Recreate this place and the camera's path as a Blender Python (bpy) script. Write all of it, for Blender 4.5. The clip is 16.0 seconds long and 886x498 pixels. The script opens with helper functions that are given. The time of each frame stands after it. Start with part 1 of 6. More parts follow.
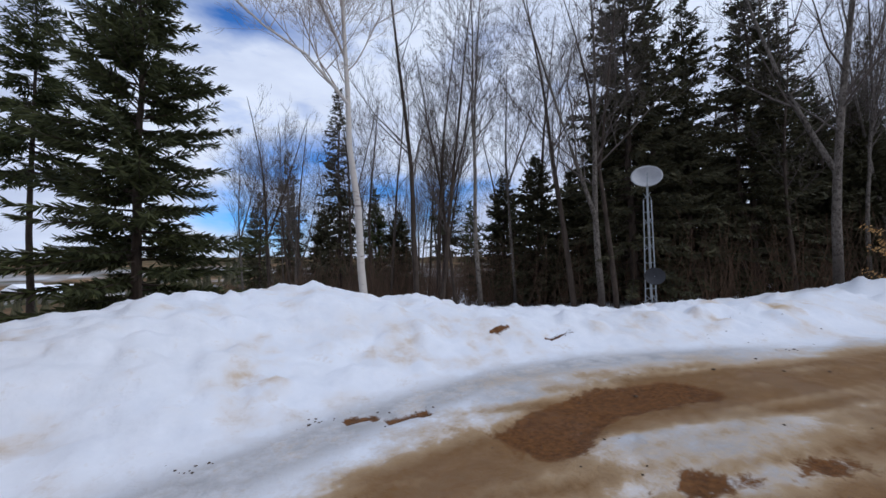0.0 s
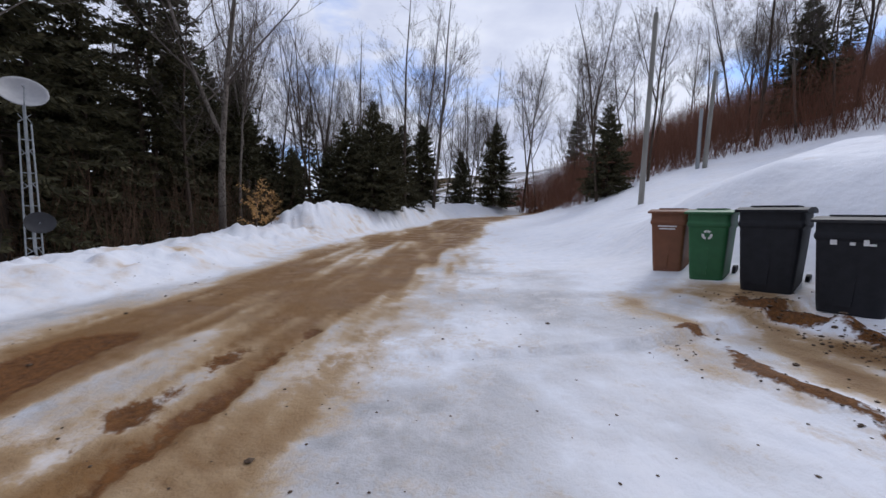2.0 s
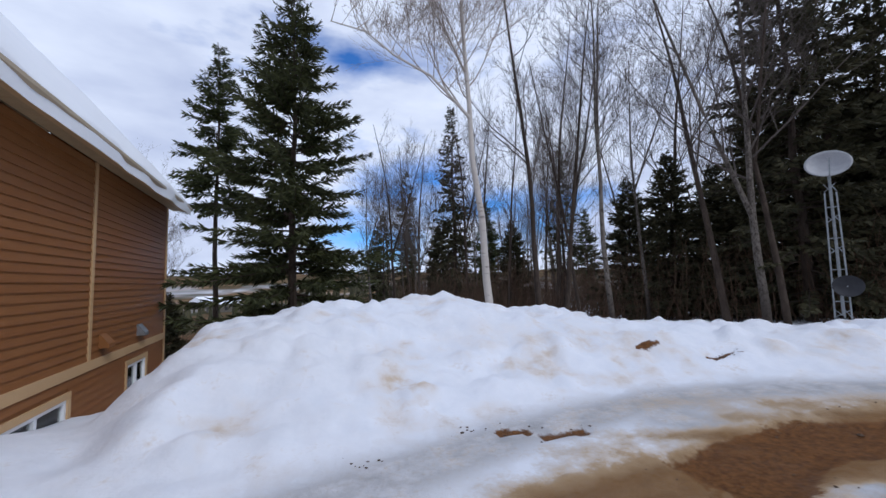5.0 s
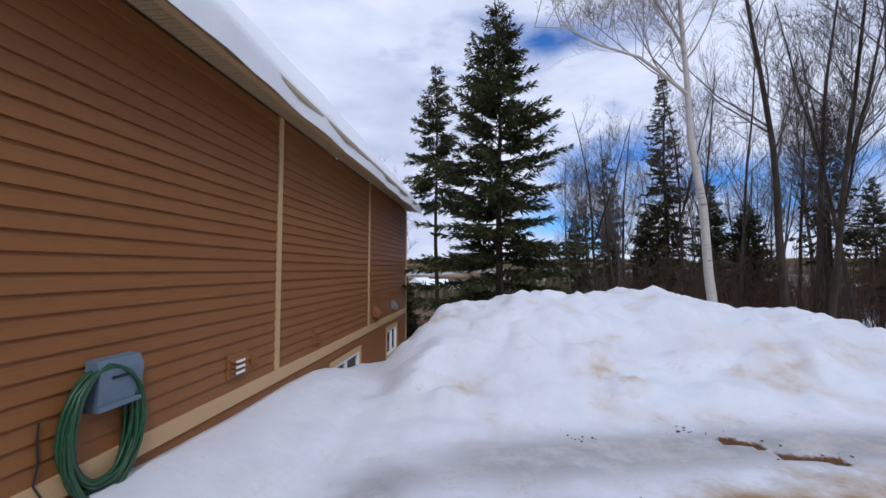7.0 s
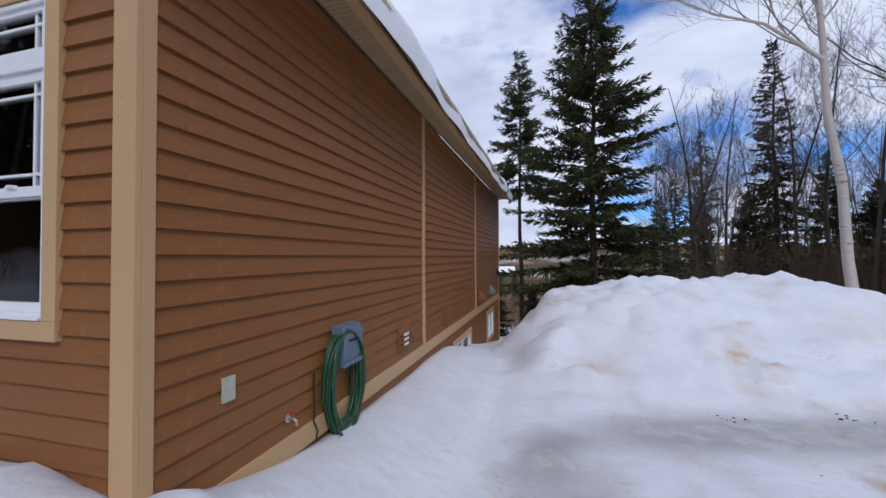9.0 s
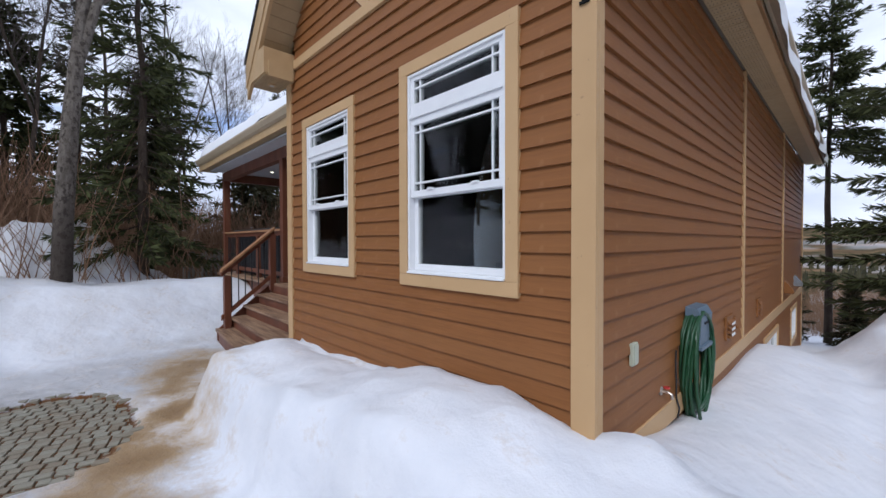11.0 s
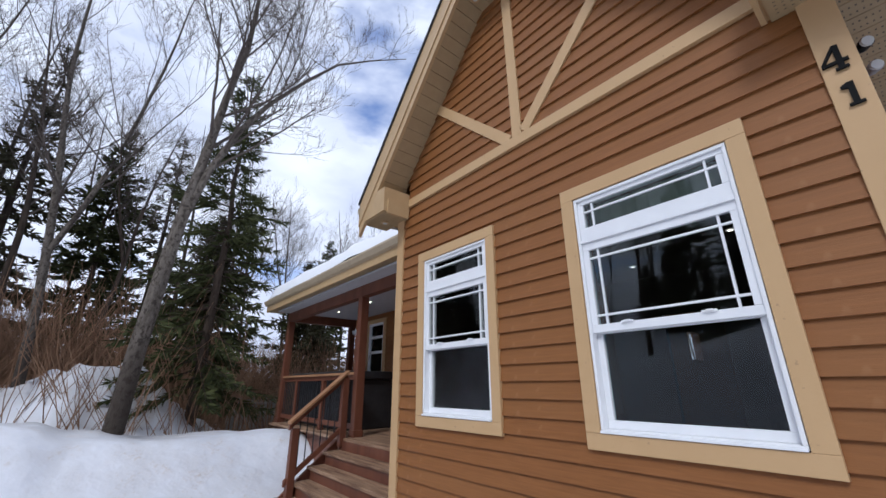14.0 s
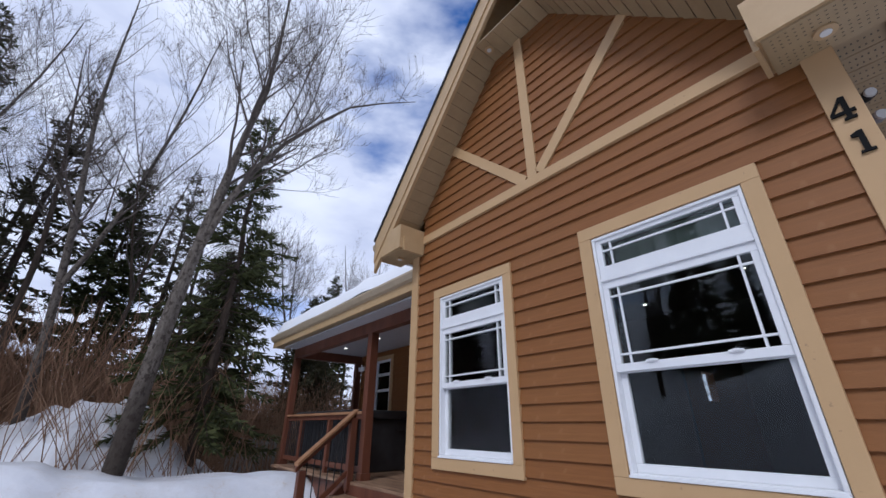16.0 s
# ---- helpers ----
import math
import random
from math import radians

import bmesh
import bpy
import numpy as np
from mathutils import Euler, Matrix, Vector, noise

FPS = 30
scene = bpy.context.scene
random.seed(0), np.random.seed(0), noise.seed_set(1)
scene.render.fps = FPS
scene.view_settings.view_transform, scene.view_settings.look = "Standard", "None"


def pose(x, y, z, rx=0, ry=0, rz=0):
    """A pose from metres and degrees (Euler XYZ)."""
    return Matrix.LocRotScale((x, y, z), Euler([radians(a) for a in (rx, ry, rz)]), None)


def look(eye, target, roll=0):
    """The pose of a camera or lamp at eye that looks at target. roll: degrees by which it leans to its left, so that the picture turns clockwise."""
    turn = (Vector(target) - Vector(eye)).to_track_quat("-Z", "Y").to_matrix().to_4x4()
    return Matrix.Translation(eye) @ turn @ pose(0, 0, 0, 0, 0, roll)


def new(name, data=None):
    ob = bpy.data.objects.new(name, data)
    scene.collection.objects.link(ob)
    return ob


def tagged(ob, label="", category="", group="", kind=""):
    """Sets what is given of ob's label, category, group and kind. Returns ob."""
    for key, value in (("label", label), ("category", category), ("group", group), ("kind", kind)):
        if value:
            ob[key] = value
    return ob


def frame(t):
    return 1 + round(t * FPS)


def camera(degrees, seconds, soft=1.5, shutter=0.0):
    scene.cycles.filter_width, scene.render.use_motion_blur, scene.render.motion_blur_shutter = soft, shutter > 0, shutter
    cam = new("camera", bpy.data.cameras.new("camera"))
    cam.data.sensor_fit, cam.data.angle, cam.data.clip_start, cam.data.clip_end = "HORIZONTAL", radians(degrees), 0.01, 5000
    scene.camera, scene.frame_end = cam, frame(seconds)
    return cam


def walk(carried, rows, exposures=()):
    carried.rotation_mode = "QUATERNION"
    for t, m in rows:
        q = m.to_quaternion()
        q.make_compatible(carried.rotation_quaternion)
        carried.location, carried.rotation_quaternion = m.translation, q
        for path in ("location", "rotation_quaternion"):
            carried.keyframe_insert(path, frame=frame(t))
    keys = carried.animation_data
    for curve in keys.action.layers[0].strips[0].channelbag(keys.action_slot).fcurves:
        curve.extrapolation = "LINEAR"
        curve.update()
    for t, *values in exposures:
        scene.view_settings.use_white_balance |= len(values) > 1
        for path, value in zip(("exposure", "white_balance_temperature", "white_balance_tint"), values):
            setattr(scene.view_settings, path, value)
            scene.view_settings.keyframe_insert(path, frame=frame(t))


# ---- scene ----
cam = camera(96.9, 16.0)
PATH = [
    (0, (3.106, -0.475, 1.679), (4.312, 1.118, 1.758), -1.0),
    (0.5, (3.024, -0.396, 1.63), (4.834, 0.449, 1.52), -0.4),
    (1, (3.027, -0.282, 1.598), (5.017, -0.282, 1.389), 1.3),
    (1.5, (2.912, -0.289, 1.591), (4.853, -0.713, 1.363), 0.3),
    (2, (2.897, -0.352, 1.562), (4.744, -1.099, 1.387), 0.8),
    (2.5, (2.921, -0.398, 1.565), (4.667, -1.372, 1.526), 0.5),
    (3, (2.9, -0.298, 1.586), (4.782, -0.973, 1.645), 0.8),
    (3.5, (2.921, -0.215, 1.594), (4.917, -0.201, 1.71), -0.4),
    (3.9, (2.932, -0.166, 1.582), (4.83, 0.445, 1.733), -0.7),
    (4, (2.935, -0.157, 1.579), (4.771, 0.619, 1.737), -0.7),
    (4.5, (2.876, -0.089, 1.56), (4.274, 1.331, 1.728), -0.3),
    (5, (2.778, -0.15, 1.608), (3.516, 1.702, 1.769), -1.5),
    (5.2, (2.717, -0.218, 1.611), (3.139, 1.73, 1.784), -1.3),
    (7.3, (2.42, -0.793, 1.738), (2.202, 1.192, 1.839), 0.0),
    (7.5, (2.355, -0.826, 1.739), (2.266, 1.169, 1.847), 0.5),
    (8, (2.106, -0.919, 1.706), (2.012, 1.075, 1.819), 0.4),
    (8.5, (1.894, -1.045, 1.697), (1.637, 0.936, 1.798), -0.6),
    (9, (1.671, -1.239, 1.693), (1.135, 0.687, 1.734), -0.3),
    (9.2, (1.6, -1.333, 1.768), (0.849, 0.521, 1.755), 0.4),
    (9.3, (1.594, -1.35, 1.78), (0.708, 0.442, 1.733), 0.3),
    (9.5, (1.462, -1.418, 1.699), (0.393, 0.272, 1.685), 0.25),
    (10, (1.266, -1.588, 1.66), (-0.105, -0.131, 1.64), -0.0),
    (10.2, (1.209, -1.66, 1.653), (-0.228, -0.27, 1.63), 0.2),
    (12.3, (0.291, -2.139, 1.652), (-1.156, -0.759, 1.602), -0.5),
    (12.5, (0.219, -2.177, 1.665), (-1.254, -0.824, 1.629), -0.85),
    (13, (0.085, -2.199, 1.66), (-1.437, -0.902, 1.642), -0.9),
    (13.4, (-0.009, -2.202, 1.668), (-1.536, -0.935, 1.921), -0.4),
    (13.5, (-0.042, -2.223, 1.681), (-1.55, -0.956, 2.023), -0.5),
    (14, (-0.108, -2.302, 1.678), (-1.561, -1.096, 2.336), -0.2),
    (14.5, (-0.158, -2.379, 1.66), (-1.567, -1.206, 2.458), 0.6),
    (15, (-0.15, -2.404, 1.661), (-1.55, -1.248, 2.5), 0.15),
    (15.5, (-0.146, -2.419, 1.67), (-1.548, -1.273, 2.519), 0.7),
    (16, (-0.144, -2.435, 1.672), (-1.557, -1.284, 2.497), 0.3),
]
walk(cam, [(t, look(eye, target, roll)) for t, eye, target, roll in PATH],
     [(0, -0.33, 5600, 10), (2.5, -0.25, 5950, 13), (5, -0.28, 5600, 11), (7.5, -0.30, 5660, 14), (9.5, -0.36, 5720, 14), (10.2, -0.05, 5760, 10),
      (12.3, 0.04, 5710, 10), (13, 0.03, 5720, 10), (14.5, 0.06, 5740, 11), (15, -0.08, 5670, 13), (16, -0.18, 5620, 13)])

# ---- world, sun and exposure ----
world = bpy.data.worlds.new("winter_sky")
scene.world = world
world.use_nodes = True


def build_sky():
    nt = world.node_tree
    nt.nodes.clear()
    n, l = nt.nodes.new, nt.links.new
    out, bg = n("ShaderNodeOutputWorld"), n("ShaderNodeBackground")
    sky = n("ShaderNodeTexSky")
    sky.sky_type, sky.sun_disc = "NISHITA", False
    sky.sun_elevation, sky.sun_rotation = radians(43), radians(152)
    sky.air_density, sky.dust_density, sky.ozone_density = 1.0, 0.6, 1.4
    co, mp = n("ShaderNodeTexCoord"), n("ShaderNodeMapping")
    mp.inputs["Scale"].default_value = (1.0, 1.0, 2.6)
    mp.inputs["Location"].default_value = (0.35, 0.9, 0.12)
    big, fine = n("ShaderNodeTexNoise"), n("ShaderNodeTexNoise")
    big.inputs["Scale"].default_value, big.inputs["Detail"].default_value = 1.9, 6
    big.inputs["Roughness"].default_value = 0.52
    fine.inputs["Scale"].default_value, fine.inputs["Detail"].default_value = 4.0, 5
    ramp = n("ShaderNodeValToRGB")
    ramp.color_ramp.elements[0].position, ramp.color_ramp.elements[1].position = 0.29, 0.43
    shade = n("ShaderNodeValToRGB")
    shade.color_ramp.elements[0].position, shade.color_ramp.elements[0].color = 0.30, (6.8, 7.1, 8.4, 1)
    shade.color_ramp.elements[1].position, shade.color_ramp.elements[1].color = 0.68, (10.3, 10.4, 10.9, 1)
    blue = n("ShaderNodeMix")
    blue.data_type, blue.blend_type = "RGBA", "MULTIPLY"
    blue.inputs["Factor"].default_value = 1.0
    blue.inputs["B"].default_value = (0.62, 1.12, 1.75, 1)
    mix = n("ShaderNodeMix")
    mix.data_type = "RGBA"
    l(co.outputs["Generated"], mp.inputs["Vector"])
    l(mp.outputs["Vector"], big.inputs["Vector"])
    l(mp.outputs["Vector"], fine.inputs["Vector"])
    # clearer sky low in the north-east
    dot, gain, less = n("ShaderNodeVectorMath"), n("ShaderNodeMapRange"), n("ShaderNodeMath")
    dot.operation, less.operation = "DOT_PRODUCT", "SUBTRACT"
    dot.inputs[1].default_value = (0.42, 0.90, 0.09)
    gain.inputs["From Min"].default_value, gain.inputs["From Max"].default_value = 0.90, 0.99
    gain.inputs["To Min"].default_value, gain.inputs["To Max"].default_value = 0.0, 0.19
    l(co.outputs["Generated"], dot.inputs[0])
    l(dot.outputs["Value"], gain.inputs["Value"])
    l(big.outputs["Fac"], less.inputs[0])
    l(gain.outputs["Result"], less.inputs[1])
    l(less.outputs["Value"], ramp.inputs["Fac"])
    l(fine.outputs["Fac"], shade.inputs["Fac"])
    l(sky.outputs["Color"], blue.inputs["A"])
    l(ramp.outputs["Color"], mix.inputs["Factor"])
    l(blue.outputs["Result"], mix.inputs["A"])
    l(shade.outputs["Color"], mix.inputs["B"])
    l(mix.outputs["Result"], bg.inputs["Color"])
    bg.inputs["Strength"].default_value = SKY
    l(bg.outputs["Background"], out.inputs["Surface"])


SKY = 0.10
build_sky()
sun = new("sun", bpy.data.lights.new("sun", "SUN"))
sun.data.energy, sun.data.angle, sun.data.color = 1.55, radians(16), (1.0, 0.95, 0.88)
sun.matrix_world = look((9, -17, 18), (0, 0, 0))

# ---- materials ----


class Mat:
    """A small builder of node materials."""

    def __init__(self, name, rough=0.6, metal=0.0, spec=0.5):
        self.m = bpy.data.materials.new(name)
        self.m.use_nodes = True
        self.nt = self.m.node_tree
        self.b = self.nt.nodes["Principled BSDF"]
        self.b.inputs["Roughness"].default_value = rough
        self.b.inputs["Metallic"].default_value = metal
        self.b.inputs["Specular IOR Level"].default_value = spec

    def n(self, kind, **props):
        node = self.nt.nodes.new("ShaderNode" + kind)
        for k, v in props.items():
            node.inputs[k].default_value = v
        return node

    def l(self, a, b):
        self.nt.links.new(a, b)

    def coords(self, scale=(1, 1, 1), kind="Object"):
        co, mp = self.n("TexCoord"), self.n("Mapping")
        mp.inputs["Scale"].default_value = scale
        self.l(co.outputs[kind], mp.inputs["Vector"])
        return mp.outputs["Vector"]

    def noise(self, vec, scale, detail=4, rough=0.55, dist=0.0):
        t = self.n("TexNoise", Scale=scale, Detail=detail, Roughness=rough, Distortion=dist)
        if vec is not None:
            self.l(vec, t.inputs["Vector"])
        return t.outputs["Fac"]

    def ramp(self, fac, *stops):
        r = self.n("ValToRGB")
        e = r.color_ramp.elements
        while len(e) < len(stops):
            e.new(0.5)
        for el, (p, c) in zip(e, stops):
            el.position = p
            el.color = (c, c, c, 1) if isinstance(c, (int, float)) else (*c, 1)
        self.l(fac, r.inputs["Fac"])
        return r.outputs["Color"]

    def mix(self, fac, a, b, blend="MIX"):
        x = self.n("Mix")
        x.data_type, x.blend_type = "RGBA", blend
        for sock, v in (("Factor", fac), ("A", a), ("B", b)):
            if isinstance(v, (int, float)):
                x.inputs[sock].default_value = v if sock == "Factor" else (v, v, v, 1)
            elif isinstance(v, tuple):
                x.inputs[sock].default_value = (*v, 1)
            else:
                self.l(v, x.inputs[sock])
        return x.outputs["Result"]

    def math(self, op, a, b=0.0, clamp=False):
        x = self.n("Math")
        x.operation, x.use_clamp = op, clamp
        for i, v in enumerate((a, b)):
            if isinstance(v, (int, float)):
                x.inputs[i].default_value = v
            else:
                self.l(v, x.inputs[i])
        return x.outputs[0]

    def attr(self, name):
        a = self.n("Attribute")
        a.attribute_name = name
        return a.outputs["Fac"]

    def rand(self):
        return self.n("ObjectInfo").outputs["Random"]

    def color(self, v):
        if isinstance(v, tuple):
            self.b.inputs["Base Color"].default_value = (*v, 1)
        else:
            self.l(v, self.b.inputs["Base Color"])
        return self

    def rough(self, v):
        self.l(v, self.b.inputs["Roughness"])
        return self

    def bump(self, h, strength=0.3, dist=0.02, under=None):
        x = self.n("Bump", Strength=strength, Distance=dist)
        self.l(h, x.inputs["Height"])
        if under is not None:
            self.l(under, x.inputs["Normal"])
        self.l(x.outputs["Normal"], self.b.inputs["Normal"])
        return x.outputs["Normal"]


def mat_ground():
    k = Mat("snow_and_mud", rough=0.8, spec=0.2)
    v = k.coords()
    mud, ice, wood, stain = k.attr("mud"), k.attr("ice"), k.attr("wood"), k.attr("stain")
    big, mid, fine = k.noise(v, 0.55, 5), k.noise(v, 2.6, 6, 0.6), k.noise(v, 18, 5, 0.65)
    grit = k.noise(v, 70, 3, 0.7)
    snow = k.mix(k.ramp(mid, (0.3, 0.0), (0.75, 1.0)), (0.68, 0.70, 0.75), (0.79, 0.80, 0.84))
    snow = k.mix(k.math("MULTIPLY", k.ramp(big, (0.45, 0.0), (0.72, 1.0)), 0.16), snow, (0.62, 0.55, 0.46))
    snow = k.mix(k.math("MULTIPLY", stain, k.ramp(mid, (0.40, 0.1), (0.62, 1.0))), snow, (0.50, 0.37, 0.23))
    icy = k.mix(k.ramp(mid, (0.35, 0.0), (0.65, 1.0)), (0.37, 0.365, 0.37), (0.60, 0.595, 0.61))
    icy = k.mix(k.math("MULTIPLY", k.ramp(fine, (0.5, 0.0), (0.7, 1.0)), 0.35), icy, (0.42, 0.36, 0.29))
    fi = k.ramp(k.math("ADD", ice, k.math("MULTIPLY", k.math("SUBTRACT", mid, 0.5), 0.9)), (0.22, 0.0), (0.62, 1.0))
    col = k.mix(fi, snow, icy)
    dirt = k.mix(k.ramp(fine, (0.3, 0.0), (0.7, 1.0)), (0.098, 0.042, 0.011), (0.195, 0.096, 0.030))
    dirt = k.mix(k.ramp(mid, (0.36, 0.0), (0.6, 1.0)), dirt, (0.215, 0.120, 0.048))
    dirt = k.mix(k.ramp(grit, (0.62, 0.0), (0.7, 1.0)), dirt, (0.06, 0.042, 0.03))
    lift = k.math("ADD", k.math("MULTIPLY", k.math("SUBTRACT", mid, 0.5), 1.15), k.math("MULTIPLY", k.math("SUBTRACT", fine, 0.5), 0.7))
    load = k.math("ADD", mud, k.math("MULTIPLY", lift, 0.8))
    tan = k.mix(k.ramp(fine, (0.3, 0.0), (0.7, 1.0)), (0.345, 0.228, 0.115), (0.52, 0.400, 0.255))
    col = k.mix(k.ramp(load, (0.10, 0.0), (0.62, 1.0)), col, tan)
    fm = k.ramp(load, (0.45, 0.0), (1.02, 1.0))
    col = k.mix(fm, col, dirt)
    soil = k.mix(k.ramp(fine, (0.35, 0.0), (0.65, 1.0)), (0.075, 0.029, 0.007), (0.165, 0.070, 0.018))
    fs = k.ramp(k.math("ADD", k.attr("soil"), k.math("ADD", k.math("MULTIPLY", k.math("SUBTRACT", fine, 0.5), 1.2), k.math("MULTIPLY", k.math("SUBTRACT", mid, 0.5), 0.8))), (0.38, 0.0), (0.70, 1.0))
    col = k.mix(fs, col, soil)
    wd = k.mix(k.ramp(k.noise(v, 0.05, 8, 0.7), (0.4, 0.0), (0.6, 1.0)), (0.125, 0.082, 0.050), (0.052, 0.056, 0.030))
    wd = k.mix(k.ramp(k.noise(v, 0.02, 6, 0.7), (0.50, 0.0), (0.64, 1.0)), wd, (0.24, 0.155, 0.09))
    col = k.mix(wood, col, wd)
    k.color(col)
    k.l(k.mix(wood, 0.22, 0.0), k.b.inputs["Specular IOR Level"])
    wet = k.math("MULTIPLY", k.math("ADD", fi, fm, True), k.ramp(k.noise(v, 1.3, 5), (0.42, 0.0), (0.62, 1.0)))
    k.rough(k.mix(wet, 0.78, 0.38))
    trod = k.mix(k.math("ADD", k.math("ADD", fi, fm), fs, True), 0.30, 1.0)
    h = k.math("MULTIPLY", k.math("ADD", k.math("MULTIPLY", fine, 0.45), k.math("MULTIPLY", grit, 0.22)), trod)
    h = k.math("ADD", h, k.math("MULTIPLY", k.noise(v, 3.2, 3, 0.45), 0.9))
    k.bump(h, 0.6, 0.07)
    return k.m


def mat_snow():
    k = Mat("snow", rough=0.7, spec=0.35)
    v = k.coords()
    k.color(k.mix(k.noise(v, 1.2, 5), (0.80, 0.82, 0.86), (0.87, 0.88, 0.90)))
    k.bump(k.math("ADD", k.noise(v, 2.5, 5), k.math("MULTIPLY", k.noise(v, 25, 4), 0.3)), 0.4, 0.05)
    return k.m


def mat_siding():
    k = Mat("stained_wood_siding", rough=0.55, spec=0.35)
    v = k.coords((1.6, 1.6, 30))
    grain = k.noise(v, 2.2, 6, 0.6, 0.6)
    v2 = k.coords()
    col = k.mix(k.ramp(grain, (0.3, 0.0), (0.72, 1.0)), (0.200, 0.0765, 0.020), (0.258, 0.103, 0.029))
    col = k.mix(k.math("MULTIPLY", k.rand(), 0.32), col, (0.25, 0.112, 0.036))
    knots = k.ramp(k.noise(v2, 9.0, 2), (0.70, 0.0), (0.76, 1.0))
    col = k.mix(k.math("MULTIPLY", knots, 0.22), col, (0.36, 0.19, 0.085))
    k.color(col)
    k.bump(k.math("ADD", grain, k.math("MULTIPLY", k.noise(v2, 90, 3), 0.35)), 0.25, 0.006)
    return k.m


def mat_trim(name="cream_trim", a=(0.49, 0.315, 0.152), b=(0.55, 0.362, 0.184)):
    k = Mat(name, rough=0.5, spec=0.4)
    v = k.coords()
    col = k.mix(k.noise(v, 3.0, 5, 0.6), a, b)
    col = k.mix(k.math("MULTIPLY", k.ramp(k.noise(v, 34, 2), (0.71, 0.0), (0.75, 1.0)), 0.4), col, (0.22, 0.14, 0.08))
    k.color(col)
    k.bump(k.noise(v, 60, 4), 0.12, 0.004)
    return k.m


def mat_plain(name, a, b, rough=0.5, metal=0.0, scale=8.0, bump=0.15, dist=0.005, spec=0.5, stretch=(1, 1, 1)):
    k = Mat(name, rough=rough, metal=metal, spec=spec)
    v = k.coords(stretch)
    f = k.noise(v, scale, 6, 0.62)
    k.color(k.mix(k.ramp(f, (0.3, 0.0), (0.7, 1.0)), a, b))
    k.rough(k.mix(k.noise(v, scale * 0.4, 4), max(rough - 0.1, 0.02), min(rough + 0.1, 1.0)))
    if bump:
        k.bump(f, bump, dist)
    return k.m


def mat_bark(name, a, b, dark, scale=7.0, spots=0.0):
    k = Mat(name, rough=0.9, spec=0.2)
    v = k.coords((1, 1, 0.35))
    f = k.noise(v, scale, 6, 0.7, 0.5)
    col = k.mix(k.ramp(f, (0.32, 0.0), (0.66, 1.0)), a, b)
    col = k.mix(k.math("MULTIPLY", k.ramp(k.noise(v, 1.6, 5, 0.7), (0.5, 0.0), (0.66, 1.0)), 0.7), col, dark)
    col = k.mix(k.math("MULTIPLY", k.rand(), 0.35), col, dark)
    if spots:
        flecks = k.ramp(k.noise(k.coords((1, 1, 0.7)), 15, 5, 0.65), (0.50, 0.0), (0.60, 1.0))
        col = k.mix(k.math("MULTIPLY", flecks, spots), col, dark)
        foot = k.n("SeparateXYZ")
        k.l(k.coords(), foot.inputs[0])
        low = k.math("ADD", k.math("MULTIPLY", foot.outputs["Z"], -0.55), k.math("ADD", 0.75, k.math("MULTIPLY", f, 0.8)))
        col = k.mix(k.math("MULTIPLY", k.ramp(low, (0.3, 0.0), (0.8, 1.0)), 0.75), col, dark)
    k.color(col)
    k.bump(f, 0.7, 0.03)
    return k.m


def mat_birch():
    k = Mat("white_birch_bark", rough=0.75, spec=0.3)
    v = k.coords((1.0, 1.0, 5.0))
    bands = k.ramp(k.noise(v, 3.0, 5, 0.7), (0.60, 0.0), (0.68, 1.0))
    col = k.mix(k.noise(k.coords(), 5, 5), (0.40, 0.355, 0.31), (0.58, 0.53, 0.48))
    k.color(k.mix(k.math("MULTIPLY", bands, 0.8), col, (0.09, 0.07, 0.06)))
    k.bump(bands, 0.4, 0.01)
    return k.m


def mat_needles(name, a, b):
    k = Mat(name, rough=0.75, spec=0.2)
    g = k.n("NewGeometry").outputs["Random Per Island"]
    col = k.mix(g, a, b)
    col = k.mix(k.math("MULTIPLY", k.rand(), 0.4), col, (0.050, 0.046, 0.022))
    k.color(col)
    return k.m


def mat_glass():
    m = bpy.data.materials.new("window_glass")
    m.use_nodes = True
    nt = m.node_tree
    nt.nodes.clear()
    out, mix = nt.nodes.new("ShaderNodeOutputMaterial"), nt.nodes.new("ShaderNodeMixShader")
    tr, gl, fr = nt.nodes.new("ShaderNodeBsdfTransparent"), nt.nodes.new("ShaderNodeBsdfGlossy"), nt.nodes.new("ShaderNodeFresnel")
    tr.inputs["Color"].default_value = (0.80, 0.84, 0.84, 1)
    gl.inputs["Roughness"].default_value = 0.0
    fr.inputs["IOR"].default_value = 1.5
    nt.links.new(fr.outputs["Fac"], mix.inputs["Fac"])
    nt.links.new(tr.outputs["BSDF"], mix.inputs[1])
    nt.links.new(gl.outputs["BSDF"], mix.inputs[2])
    nt.links.new(mix.outputs["Shader"], out.inputs["Surface"])
    return m


def mat_lamp(name, colour, strength):
    k = Mat(name)
    k.b.inputs["Emission Color"].default_value = (*colour, 1)
    k.b.inputs["Emission Strength"].default_value = strength
    return k.m


GROUND, SNOW, SIDING, TRIM = mat_ground(), mat_snow(), mat_siding(), mat_trim()
CORNER = mat_trim("cream_corner_trim", (0.48, 0.305, 0.146), (0.54, 0.352, 0.176))
SOFFIT = mat_plain("beige_metal_soffit", (0.34, 0.245, 0.130), (0.39, 0.285, 0.155), 0.45)
SOFFIT_DARK = mat_plain("soffit_perforation", (0.10, 0.085, 0.06), (0.14, 0.11, 0.08), 0.7)
FASCIA = mat_plain("beige_aluminium_fascia", (0.45, 0.305, 0.152), (0.50, 0.342, 0.178), 0.4)
GUTTER = mat_plain("beige_gutter", (0.42, 0.34, 0.23), (0.48, 0.39, 0.27), 0.35)
